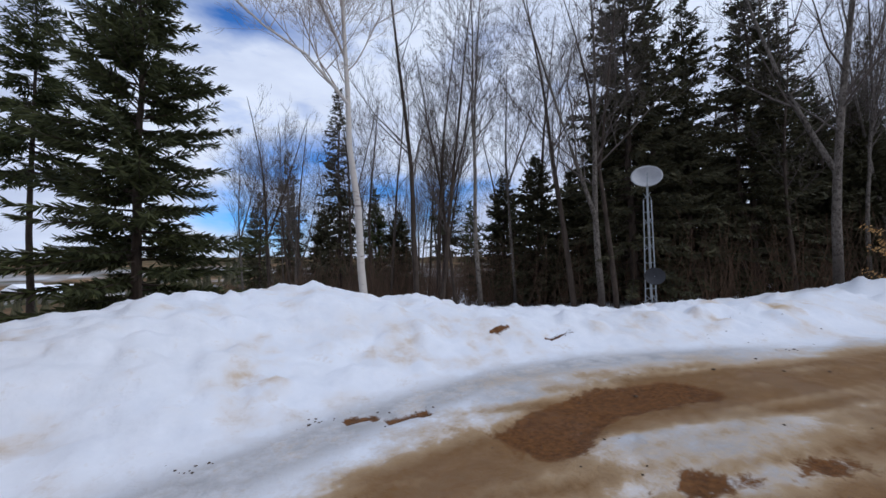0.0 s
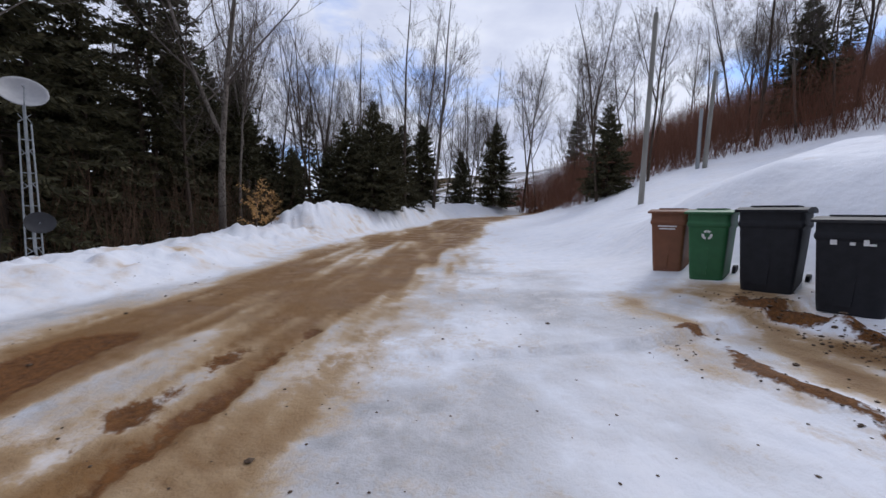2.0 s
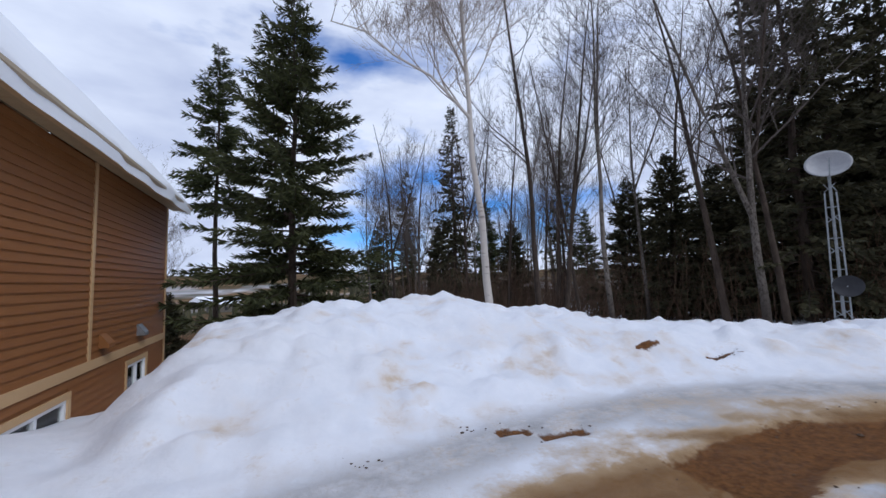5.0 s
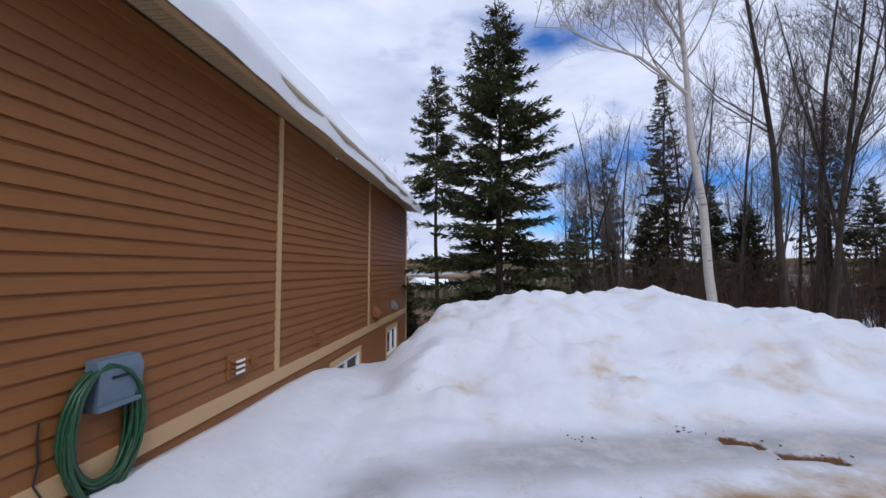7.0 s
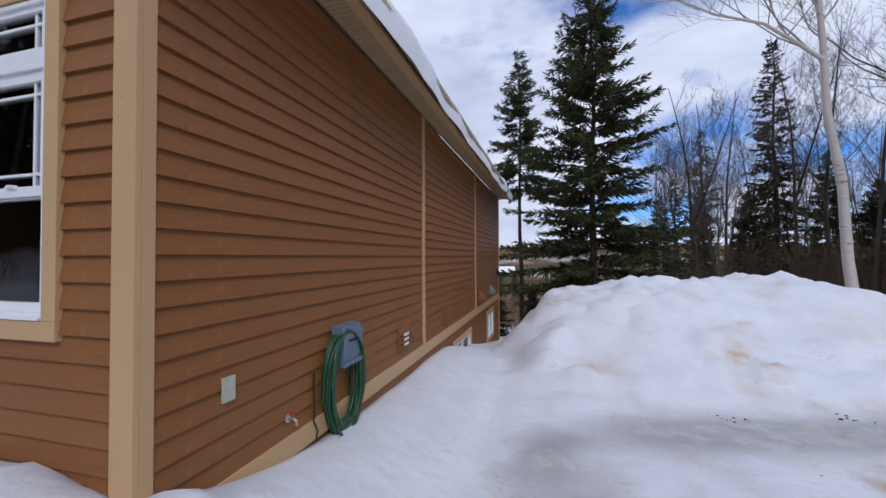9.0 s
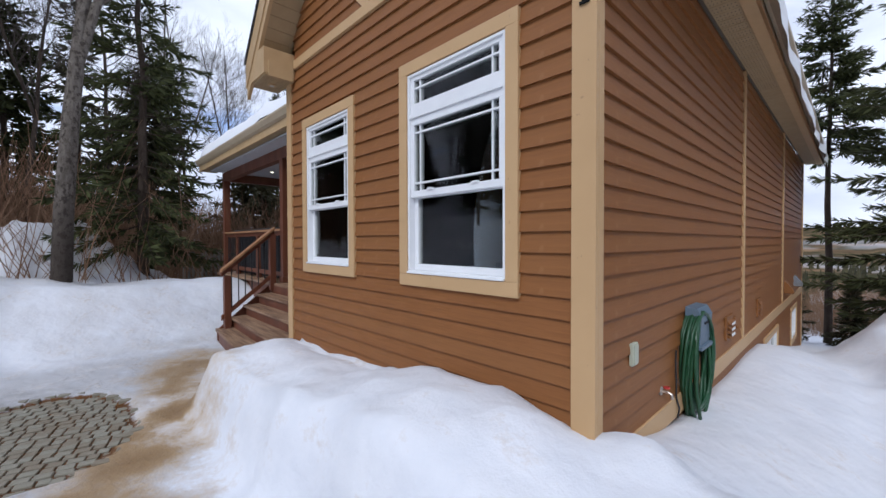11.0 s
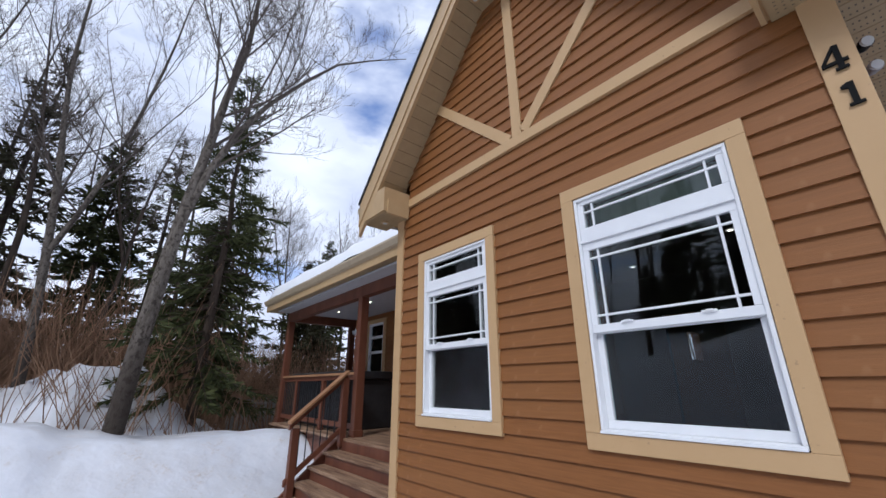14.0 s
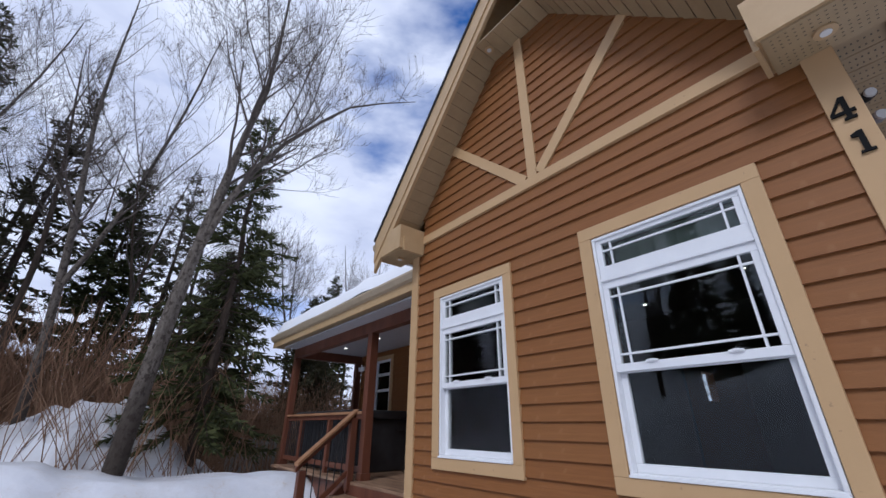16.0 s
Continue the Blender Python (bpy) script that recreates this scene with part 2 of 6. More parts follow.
SHINGLE = mat_plain("dark_asphalt_shingle", (0.028, 0.028, 0.032), (0.06, 0.058, 0.06), 0.9, 0, 30, 0.5)
VINYL = mat_plain("white_vinyl", (0.76, 0.77, 0.79), (0.82, 0.83, 0.84), 0.35, 0, 5, 0.05)
GLASS = mat_glass()
STAIN = mat_plain("red_brown_stained_wood", (0.105, 0.036, 0.020), (0.165, 0.060, 0.032), 0.5, 0, 6, 0.2, 0.005, 0.4, (1, 1, 0.2))
RAILWOOD = mat_plain("worn_orange_wood", (0.26, 0.125, 0.058), (0.37, 0.20, 0.10), 0.55, 0, 7, 0.2, 0.004, 0.4, (0.3, 1, 1))
TREAD = mat_plain("weathered_step_wood", (0.085, 0.036, 0.019), (0.42, 0.275, 0.17), 0.6, 0, 7, 0.4, 0.006, 0.4, (0.22, 2.6, 2.6))
BLACK = mat_plain("black_metal", (0.012, 0.012, 0.013), (0.025, 0.025, 0.027), 0.45)
NUMERAL = mat_plain("matt_black", (0.010, 0.010, 0.010), (0.016, 0.016, 0.016), 0.9, 0, 8, 0.0, 0.0, 0.1)
COVER = mat_plain("black_vinyl_cover", (0.014, 0.014, 0.016), (0.03, 0.03, 0.033), 0.55, 0, 4)
PORCHCEIL = mat_plain("grey_porch_ceiling", (0.46, 0.47, 0.50), (0.52, 0.53, 0.56), 0.5)
# the unlit room's dimness is put into this wall and ceiling colour
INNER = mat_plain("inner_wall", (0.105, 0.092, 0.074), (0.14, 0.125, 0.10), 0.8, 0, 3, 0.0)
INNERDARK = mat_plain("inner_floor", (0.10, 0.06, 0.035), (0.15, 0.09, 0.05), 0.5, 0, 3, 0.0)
CURTAIN = mat_plain("pale_sage_cloth", (0.40, 0.43, 0.34), (0.50, 0.53, 0.44), 0.9, 0, 18)
LAMP = mat_lamp("warm_lamp", (1.0, 0.86, 0.66), 6.0)
LENS = mat_plain("lamp_lens", (0.62, 0.62, 0.60), (0.7, 0.7, 0.68), 0.2)
BARK = mat_bark("grey_brown_bark", (0.040, 0.029, 0.022), (0.100, 0.074, 0.056), (0.022, 0.016, 0.012))
ASPEN = mat_bark("grey_aspen_bark", (0.085, 0.072, 0.059), (0.225, 0.195, 0.165), (0.040, 0.031, 0.025), 16.0, 0.85)
TWIG = mat_plain("grey_twig", (0.058, 0.044, 0.036), (0.112, 0.090, 0.076), 0.9, 0, 2, 0.0)
BIRCHTWIG = mat_plain("pale_birch_twig", (0.25, 0.20, 0.17), (0.40, 0.34, 0.29), 0.9, 0, 2, 0.0)
BIRCH = mat_birch()
NEEDLE = mat_needles("spruce_needles", (0.024, 0.032, 0.011), (0.088, 0.098, 0.033))
NEEDLE_DULL = mat_needles("dull_spruce_needles", (0.032, 0.032, 0.017), (0.090, 0.080, 0.040))
REDBRUSH = mat_needles("red_brush", (0.135, 0.046, 0.030), (0.235, 0.100, 0.062))
BRUSH = mat_needles("red_brown_brush", (0.145, 0.078, 0.046), (0.29, 0.175, 0.105))
DARKBRUSH = mat_needles("dark_brush", (0.062, 0.037, 0.023), (0.145, 0.088, 0.054))
LEAF = mat_needles("dry_beech_leaf", (0.38, 0.20, 0.060), (0.56, 0.35, 0.14))
STEEL = mat_plain("galvanised_steel", (0.26, 0.28, 0.29), (0.38, 0.40, 0.41), 0.45, 0.7, 12)
DISHGREY = mat_plain("grey_dish", (0.29, 0.29, 0.30), (0.36, 0.36, 0.37), 0.5)
POLEWOOD = mat_plain("grey_pole_wood", (0.17, 0.16, 0.14), (0.27, 0.26, 0.235), 0.85, 0, 5, 0.4, 0.01, 0.3, (1, 1, 0.15))
BROWNP = mat_plain("brown_plastic", (0.130, 0.047, 0.018), (0.170, 0.064, 0.026), 0.6)
GREENP = mat_plain("green_plastic", (0.010, 0.085, 0.026), (0.016, 0.11, 0.035), 0.55)
BLACKP = mat_plain("black_plastic", (0.009, 0.010, 0.013), (0.018, 0.019, 0.024), 0.62, spec=0.25)
GREYP = mat_plain("charcoal_plastic", (0.022, 0.022, 0.026), (0.036, 0.036, 0.040), 0.6, spec=0.3)
WHITEINK = mat_plain("white_print", (0.62, 0.62, 0.62), (0.7, 0.7, 0.7), 0.6)
BLUEGREY = mat_plain("blue_grey_plastic", (0.105, 0.150, 0.20), (0.135, 0.185, 0.24), 0.5)
HOSE = mat_plain("green_hose_rubber", (0.010, 0.052, 0.020), (0.022, 0.085, 0.036), 0.4, 0, 20)
OUTLET = mat_plain("pale_green_plastic", (0.42, 0.44, 0.34), (0.48, 0.50, 0.40), 0.5)
BRASS = mat_plain("tap_metal", (0.50, 0.45, 0.40), (0.6, 0.55, 0.5), 0.35, 0.8)
REDTAP = mat_plain("red_tap_handle", (0.40, 0.03, 0.03), (0.5, 0.05, 0.04), 0.5)
PAVER = Mat("grey_concrete_paver", rough=0.7)
_v = PAVER.coords()
PAVER.color(PAVER.mix(PAVER.rand(), PAVER.mix(PAVER.noise(_v, 25, 5), (0.20, 0.19, 0.15), (0.33, 0.315, 0.25)), (0.21, 0.175, 0.125)))
PAVER.bump(PAVER.noise(_v, 60, 4), 0.4, 0.006)
PAVER = PAVER.m
DIRT = mat_plain("dark_wet_dirt", (0.045, 0.028, 0.017), (0.10, 0.062, 0.036), 0.8, 0, 14, 0.6, 0.02)

# ---- mesh helpers ----


class Shape:
    """Gathers vertices and faces of one mesh."""

    def __init__(self):
        self.v, self.f = [], []

    def add(self, verts, faces):
        o = len(self.v)
        self.v += [tuple(p) for p in verts]
        self.f += [tuple(i + o for i in f) for f in faces]
        return self

    def box(self, x0, x1, y0, y1, z0, z1, bevel=0.0):
        if not bevel:
            return self.add([(x, y, z) for x in (x0, x1) for y in (y0, y1) for z in (z0, z1)],
                            [(0, 1, 3, 2), (4, 6, 7, 5), (0, 4, 5, 1), (2, 3, 7, 6), (0, 2, 6, 4), (1, 5, 7, 3)])
        bm = bmesh.new()
        bmesh.ops.create_cube(bm, size=1.0)
        for p in bm.verts:
            p.co = ((x0 + x1) / 2 + p.co.x * (x1 - x0), (y0 + y1) / 2 + p.co.y * (y1 - y0), (z0 + z1) / 2 + p.co.z * (z1 - z0))
        bmesh.ops.bevel(bm, geom=bm.edges[:], offset=bevel, segments=2, profile=0.6, affect="EDGES")
        bm.verts.index_update()
        self.add([p.co[:] for p in bm.verts], [[p.index for p in f.verts] for f in bm.faces])
        bm.free()
        return self

    def prism(self, outline, axis, a, b):
        """A flat outline (pairs) pushed along an axis from a to b."""
        def put(p, q, w):
            return {"x": (w, p, q), "y": (p, w, q), "z": (p, q, w)}[axis]
        k = len(outline)
        vs = [put(p, q, a) for p, q in outline] + [put(p, q, b) for p, q in outline]
        return self.add(vs, [tuple(range(k)), tuple(range(2 * k - 1, k - 1, -1))] + [(i, i + k, (i + 1) % k + k, (i + 1) % k) for i in range(k)])

    def tube(self, pts, radii, sides=8, caps=True):
        pts = [Vector(p) for p in pts]
        rings = []
        for i, p in enumerate(pts):
            d = (pts[min(i + 1, len(pts) - 1)] - pts[max(i - 1, 0)]).normalized()
            u = d.cross(Vector((0.13, 0.2, 0.97)) if abs(d.z) < 0.95 else Vector((1, 0, 0))).normalized()
            w = d.cross(u)
            r = radii[i] if isinstance(radii, (list, tuple)) else radii
            rings.append([p + (u * math.cos(6.2832 * k / sides) + w * math.sin(6.2832 * k / sides)) * r for k in range(sides)])
        fs = []
        for i in range(len(pts) - 1):
            for k in range(sides):
                fs.append((i * sides + k, i * sides + (k + 1) % sides, (i + 1) * sides + (k + 1) % sides, (i + 1) * sides + k))
        if caps:
            fs += [tuple(range(sides - 1, -1, -1)), tuple((len(pts) - 1) * sides + k for k in range(sides))]
        return self.add([q for r in rings for q in r], fs)

    def disc(self, c, r, depth, axis="z", sides=20):
        d = {"x": (depth, 0, 0), "y": (0, depth, 0), "z": (0, 0, depth)}[axis]
        return self.tube([c, tuple(a + b for a, b in zip(c, d))], r, sides)

    def mesh(self, name, mat, smooth=False):
        me = bpy.data.meshes.new(name)
        me.from_pydata(self.v, [], self.f)
        me.materials.append(mat)
        if smooth:
            me.polygons.foreach_set("use_smooth", [True] * len(me.polygons))
        me.update()
        return me


def part(name, shape, mat, parent=None, label="", smooth=False):
    me = shape if isinstance(shape, bpy.types.Mesh) else shape.mesh(name, mat, smooth)
    ob = new(name, me)
    ob.parent = parent
    if label:
        ob["label"] = label
    return ob


def thing(name, label, category, group="", at=None):
    ob = tagged(new(name), label, category, group)
    ob.empty_display_size = 0.1
    if at is not None:
        ob.matrix_basis = at
    return ob


def setting(name, shape, mat, label="", smooth=False):
    return tagged(part(name, shape, mat, None, "", smooth), label, kind="structure")


def sstep(a, b, x):
    t = np.clip((x - a) / (b - a), 0, 1)
    return t * t * (3 - 2 * t)


def soft_plus(x, k=1.0):
    return np.logaddexp(0, np.asarray(x, float) / k) * k


_rng = np.random.default_rng(7)
_lat = _rng.random((128, 128))


def vnoise(x, y, scale, octaves=4):
    """Smooth value noise, -1 to 1."""
    x, y = np.asarray(x, float) / scale + 40.3, np.asarray(y, float) / scale + 17.7
    tot, amp, norm = 0.0, 1.0, 0.0
    for o in range(octaves):
        xi, yi = np.floor(x).astype(int), np.floor(y).astype(int)
        fx, fy = x - xi, y - yi
        fx, fy = fx * fx * (3 - 2 * fx), fy * fy * (3 - 2 * fy)
        g = lambda a, b: _lat[(xi + a) % 128, (yi + b) % 128]
        tot = tot + amp * ((g(0, 0) * (1 - fx) + g(1, 0) * fx) * (1 - fy) + (g(0, 1) * (1 - fx) + g(1, 1) * fx) * fy)
        norm += amp
        amp *= 0.5
        x, y = x * 2.03 + 5.1, y * 2.03 + 9.2
    return 2 * tot / norm - 1


# ---- ground ----
WEST = -3.5
# the northern toe line of the cleared drive, and the banks along it: x, depth of crest behind the toe, crest height
TOE = [(-60, 2.6), (1.2, 2.9), (2.9, 3.3), (5, 3.8), (7.4, 3.9), (8.8, 3.5), (11.4, 2.0), (14, 0.6), (17.2, -0.6), (23, -3.6), (30, -8.5), (38, -16), (44, -30), (46, -60)]
BANK = [(0.9, 3.2, 0.75), (3, 3.7, 1.08), (4.5, 4.0, 1.22), (6.3, 4.2, 1.30), (7.4, 3.3, 0.95), (8.6, 2.2, 0.66), (10.5, 1.9, 0.62), (14, 1.8, 0.66),
        (17, 2.0, 0.80), (21.2, 2.0, 1.0), (22.8, 2.2, 2.05), (24.5, 2.4, 2.15), (29, 2.2, 1.9), (36, 2.2, 2.3), (50, 2.2, 2.8)]


def toe_distance(x, y):
    """Signed distance north of the toe line, and the x of the nearest place on it."""
    best, px, sign = np.full(np.shape(x), 1e9), np.zeros(np.shape(x)), np.ones(np.shape(x))
    for (ax, ay), (bx, by) in zip(TOE, TOE[1:]):
        dx, dy = bx - ax, by - ay
        t = np.clip(((x - ax) * dx + (y - ay) * dy) / (dx * dx + dy * dy), 0, 1)
        d = np.hypot(x - ax - t * dx, y - ay - t * dy)
        near = d < best
        sg = np.sign(dx * (y - ay) - dy * (x - ax))
        best, px, sign = np.where(near, d, best), np.where(near, ax + t * dx, px), np.where(near, sg, sign)
    return best * sign, px


def natural(x, y, s, px):
    east = 0.026 * soft_plus(px - 6, 2) * sstep(60, 30, px) + 0.9 * sstep(30, 60, px)
    south = 0.20 * soft_plus(-y - 4.6 - 0.70 * np.clip(x - 8, 0, 40) + 0.12 * np.clip(2 - x, 0, 12), 0.7)
    south = np.minimum(south, 1.6 + 0 * y)
    hill = 0.44 * soft_plus(-y - 19.5 - 0.35 * np.clip(x - 20, 0, 60), 3)
    hill = 55 * (1 - np.exp(-hill / 55))
    slope = 0.20 - 0.15 * sstep(3, 12, x)
    drop = slope * soft_plus(s - 3.2, 0.8)
    drop = 8 * (1 - np.exp(-drop / 8))
    west = 0.10 * soft_plus(-x - 11.5, 1.0) * sstep(14, 4, y)
    west = 12 * (1 - np.exp(-west / 12))
    r = np.hypot(x, y)
    far = sstep(150, 900, r) * (26 + 16 * vnoise(x, y, 260, 4)) * sstep(0, 500, r)
    return east + south + hill - drop + west + far


def height(x, y):
    x, y = np.asarray(x, float), np.asarray(y, float)
    s, px = toe_distance(x, y)
    z = natural(x, y, s, px)
    # ploughed banks
    bx = np.array(BANK)
    crest_s, crest_z = np.interp(px, bx[:, 0], bx[:, 1]), np.interp(px, bx[:, 0], bx[:, 2])
    lump = vnoise(x, y, 1.3, 4)
    rise = sstep(0, 1, s / crest_s) ** 0.85
    fall = sstep(crest_s + 3.4, crest_s + 0.3, s)
    gate = sstep(0.55, 1.75, x + 0.25 * vnoise(x, y, 1.1, 2))
    z = np.where(s > 0, np.maximum(z, z * (1 - rise * fall * gate) + crest_z * rise * fall * gate), z)
    chunk = np.abs(vnoise(x, y, 0.55, 3))
    z = z + (0.20 * lump + 0.34 * (chunk - 0.25)) * sstep(0.0, 1.3, s) * sstep(9, 5, s) * gate * (0.7 + 0.5 * (px > 17))
    z = z + 0.055 * np.abs(vnoise(x, y, 0.30, 3)) * sstep(0.1, 0.6, s) * sstep(9, 5, s) * gate
    # bank behind the bins, up to the slope
    edge = -7.15 - 0.10 * (x - 7) + 0.25 * vnoise(x, y, 2.0, 2)
    side = sstep(12.5, 8.0, x) * sstep(-9, -2, x)
    up = sstep(0, 2.8, edge - y)
    z = z + (1.48 * up + 0.10 * vnoise(x, y, 2.2, 3) * up) * (0.25 + 0.75 * side) * sstep(-32, -18, y)
    # berm round the house corner
    dx, dy = np.maximum(np.maximum(-3.7 - x, x), 0), np.maximum(-y, 0)
    d = np.where(y < 0, np.hypot(np.maximum(x, 0), dy), np.maximum(x, 0))
    d = np.where(x < -3.4, np.hypot(np.maximum(-3.4 - x, 0) * 1.15, dy), d)
    top = np.interp(x, [-4, -3.4, -1.8, -1.1, -0.5, 0.2], [0.42, 0.55, 0.60, 0.76, 0.76, 0.62])
    along = np.where(y > 0, 0.42 * np.exp(-np.maximum(y, 0) / 0.75) + 0.24 * sstep(6.5, 4.5, y), 1.0)
    top = np.where(y > 0, 0.04 + along, top)
    prof = sstep(1.07, 0.82, d + 0.10 * vnoise(x, y, 0.8, 3)) * (1 + 0.10 * np.sin(np.clip(d, 0, 0.7) * 4.4)) * np.where(y > 0, sstep(1.5, 0.0, d), 1)
    berm = (x > -4.4) * (y < 7) * (x < 2.0) * (y > -2) * prof * top * np.where((x < -3.4) & (y > 0.0), 0, 1)
    z = z + berm + 0.09 * prof * vnoise(x, y, 0.5, 3) * (y < 0.2) * (x > -4.4)
    # bank by the front steps and the mound under the trees
    t = sstep(0, 1.7, -6.55 - x + 0.25 * vnoise(x, y, 1.5, 2)) * sstep(-7, -2.6, y - 0.3 * (x + 6))
    z = z + 0.90 * t * sstep(-11.2, -9.1, x) * sstep(3.2, 0.4, y)
    z = z + 0.14 * sstep(-2.45, -2.95, y + 0.15 * vnoise(x, y, 0.9, 3)) * sstep(-1.8, -4.0, x)
    z = z + 1.9 * (1 + 0.55 * vnoise(x, y, 0.9, 3)) * np.exp(-(((x + 12.7) / 1.9) ** 2 + ((y + 2.2) / 2.1) ** 2)) + 0.7 * np.exp(-(((x + 14) / 3) ** 2 + ((y + 5.6) / 2.5) ** 2))
    z = z + 0.22 * vnoise(x, y, 2.3, 4) * sstep(-7, -9, x) * sstep(-40, -20, x)
    # tracks, ruts and fine relief of the drive
    flat = sstep(0.6, -0.4, s)
    z = z + 0.025 * vnoise(x, y, 1.4, 4) * flat + 0.06 * vnoise(x, y, 3.0, 4) * (1 - flat)
    z = z - (0.04 * road_mud(x, y) + 0.05 * bare_soil(x, y) * (y > -3)) * flat
    # the ridge of dirt thrown up in front of the bins
    wx, wy = x + 0.35 * vnoise(x, y, 0.8, 3), y + 0.30 * vnoise(y, x, 0.7, 3)
    for ax, ay, bx2, by2, hgt in ((6.2, -6.15, 4.2, -5.7, 0.15), (6.2, -4.75, 3.4, -4.15, 0.06)):
        t = np.clip(((wx - ax) * (bx2 - ax) + (wy - ay) * (by2 - ay)) / ((bx2 - ax) ** 2 + (by2 - ay) ** 2), 0, 1)
        q = np.hypot(wx - ax - t * (bx2 - ax), wy - ay - t * (by2 - ay))
        z = z + hgt * np.exp(-(q / 0.16) ** 2) * np.clip(0.6 + 1.3 * vnoise(x, y, 0.45, 3), 0, 1.6)
    inside = (x > -3.55) * (x < -0.05) * (y > 0.1) * (y < 11.3)
    porch = (x > -10.2) * (x <= -3.55) * (y > 1.0) * (y < 11.3)
    return np.where(inside > 0, np.minimum(z, -1.3), np.where(porch > 0, np.minimum(z, 0.4), z))


def road_mud(x, y):
    """How muddy the drive is, 0 to 1."""
    s, px = toe_distance(x, y)
    wide = np.interp(px, [4, 6, 9, 14, 24, 40], [4.0, 4.8, 5.2, 5.8, 6.6, 6.2])
    toe0 = 0.40 * sstep(10.5, 8.0, px)
    m = sstep(0.25, 1.3, -s - toe0) * sstep(wide + 0.5, wide - 1.4, -s) * sstep(4.0, 5.4, x + 0.25 * y)
    u = vnoise((0.92 * x - 0.4 * y) * 0.22, (0.4 * x + 0.92 * y) * 1.25, 0.9, 4)
    m = m * (0.76 + 0.90 * u) + 0.22 * sstep(3.0, 4.5, x) * sstep(wide + 2.5, wide, -s) * sstep(-0.3, 0.5, -s) * (0.6 + vnoise(x, y, 1.2, 3))
    m = m + 0.70 * near_line(x, y, TRACK, 0.22) * sstep(-0.9, 0.1, u) + 0.40 * near_line(x, y, TRACK2, 0.35)
    m = m - 0.45 * near_line(x, y, [(6.2, 0.62), (7.4, 0.09), (8.6, -0.52)], 0.14)
    streak = vnoise((0.92 * x - 0.4 * y) * 0.16, (0.4 * x + 0.92 * y) * 1.9, 0.5, 3)
    m = m + 0.60 * streak * sstep(0.05, 0.4, m)
    return np.clip(m, 0, 1)


TRACK = [(4.7, 1.1), (5.83, 0.55), (6.8, 0.0), (8.0, -0.7), (10.4, -2.1), (14, -4.4), (24, -10.2)]
TRACK2 = [(10.0, 0.9), (14, -1.3), (19, -4.2), (26, -9), (33, -15)]


def near_line(x, y, pts, w):
    """1 on a line, fading over w."""
    q = np.full(np.shape(x), 1e9)
    for (ax, ay), (bx, by) in zip(pts, pts[1:]):
        t = np.clip(((x - ax) * (bx - ax) + (y - ay) * (by - ay)) / ((bx - ax) ** 2 + (by - ay) ** 2), 0, 1)
        q = np.minimum(q, np.hypot(x - ax - t * (bx - ax), y - ay - t * (by - ay)))
    return np.exp(-(q / w) ** 2)


def bare_soil(x, y):
    """Where the drive has thawed down to dark soil."""
    n = vnoise(x, y, 0.6, 4) + 0.7 * vnoise(x, y, 0.22, 2)
    a = near_line(x, y, [(6.1, 2.1), (7.5, 2.15), (8.5, 1.7)], 0.50) + 0.5 * near_line(x, y, [(6.1, 1.0), (7.6, 0.15)], 0.30)
    a = a + 0.58 * near_line(x, y, TRACK[:4], 0.17)
    wx, wy = x + 0.35 * vnoise(x, y, 0.8, 3), y + 0.30 * vnoise(y, x, 0.7, 3)
    b = near_line(wx, wy, [(6.2, -6.15), (4.6, -5.75), (2.5, -5.6)], 0.20) * 0.8 + near_line(wx, wy, [(6.0, -4.75), (3.4, -4.15)], 0.15) * 0.8
    for p, q in (((4.85, 3.62), (5.15, 3.52)), ((5.25, 3.32), (5.65, 3.25)), ((9.1, 4.22), (9.6, 4.12)), ((8.3, 4.9), (8.6, 4.85))):
        b = b + 0.9 * near_line(x, y, [p, q], 0.09)
    b = b + 1.1 * sstep(0.97, 0.86, np.hypot((x + 3.95) / 1.13, (y + 2.05) / 0.70))
    return sstep(0.36, 0.74, a + b + 0.32 * n)


def grid_axis(lo, hi, step, mids, end):
    a = list(np.arange(lo, hi + 1e-6, step))
    for way in (1, -1):
        p, d = (hi if way > 0 else lo), step
        while abs(p) < end:
            d *= mids
            p += way * d
            a.append(p)
    return np.array(sorted(a))


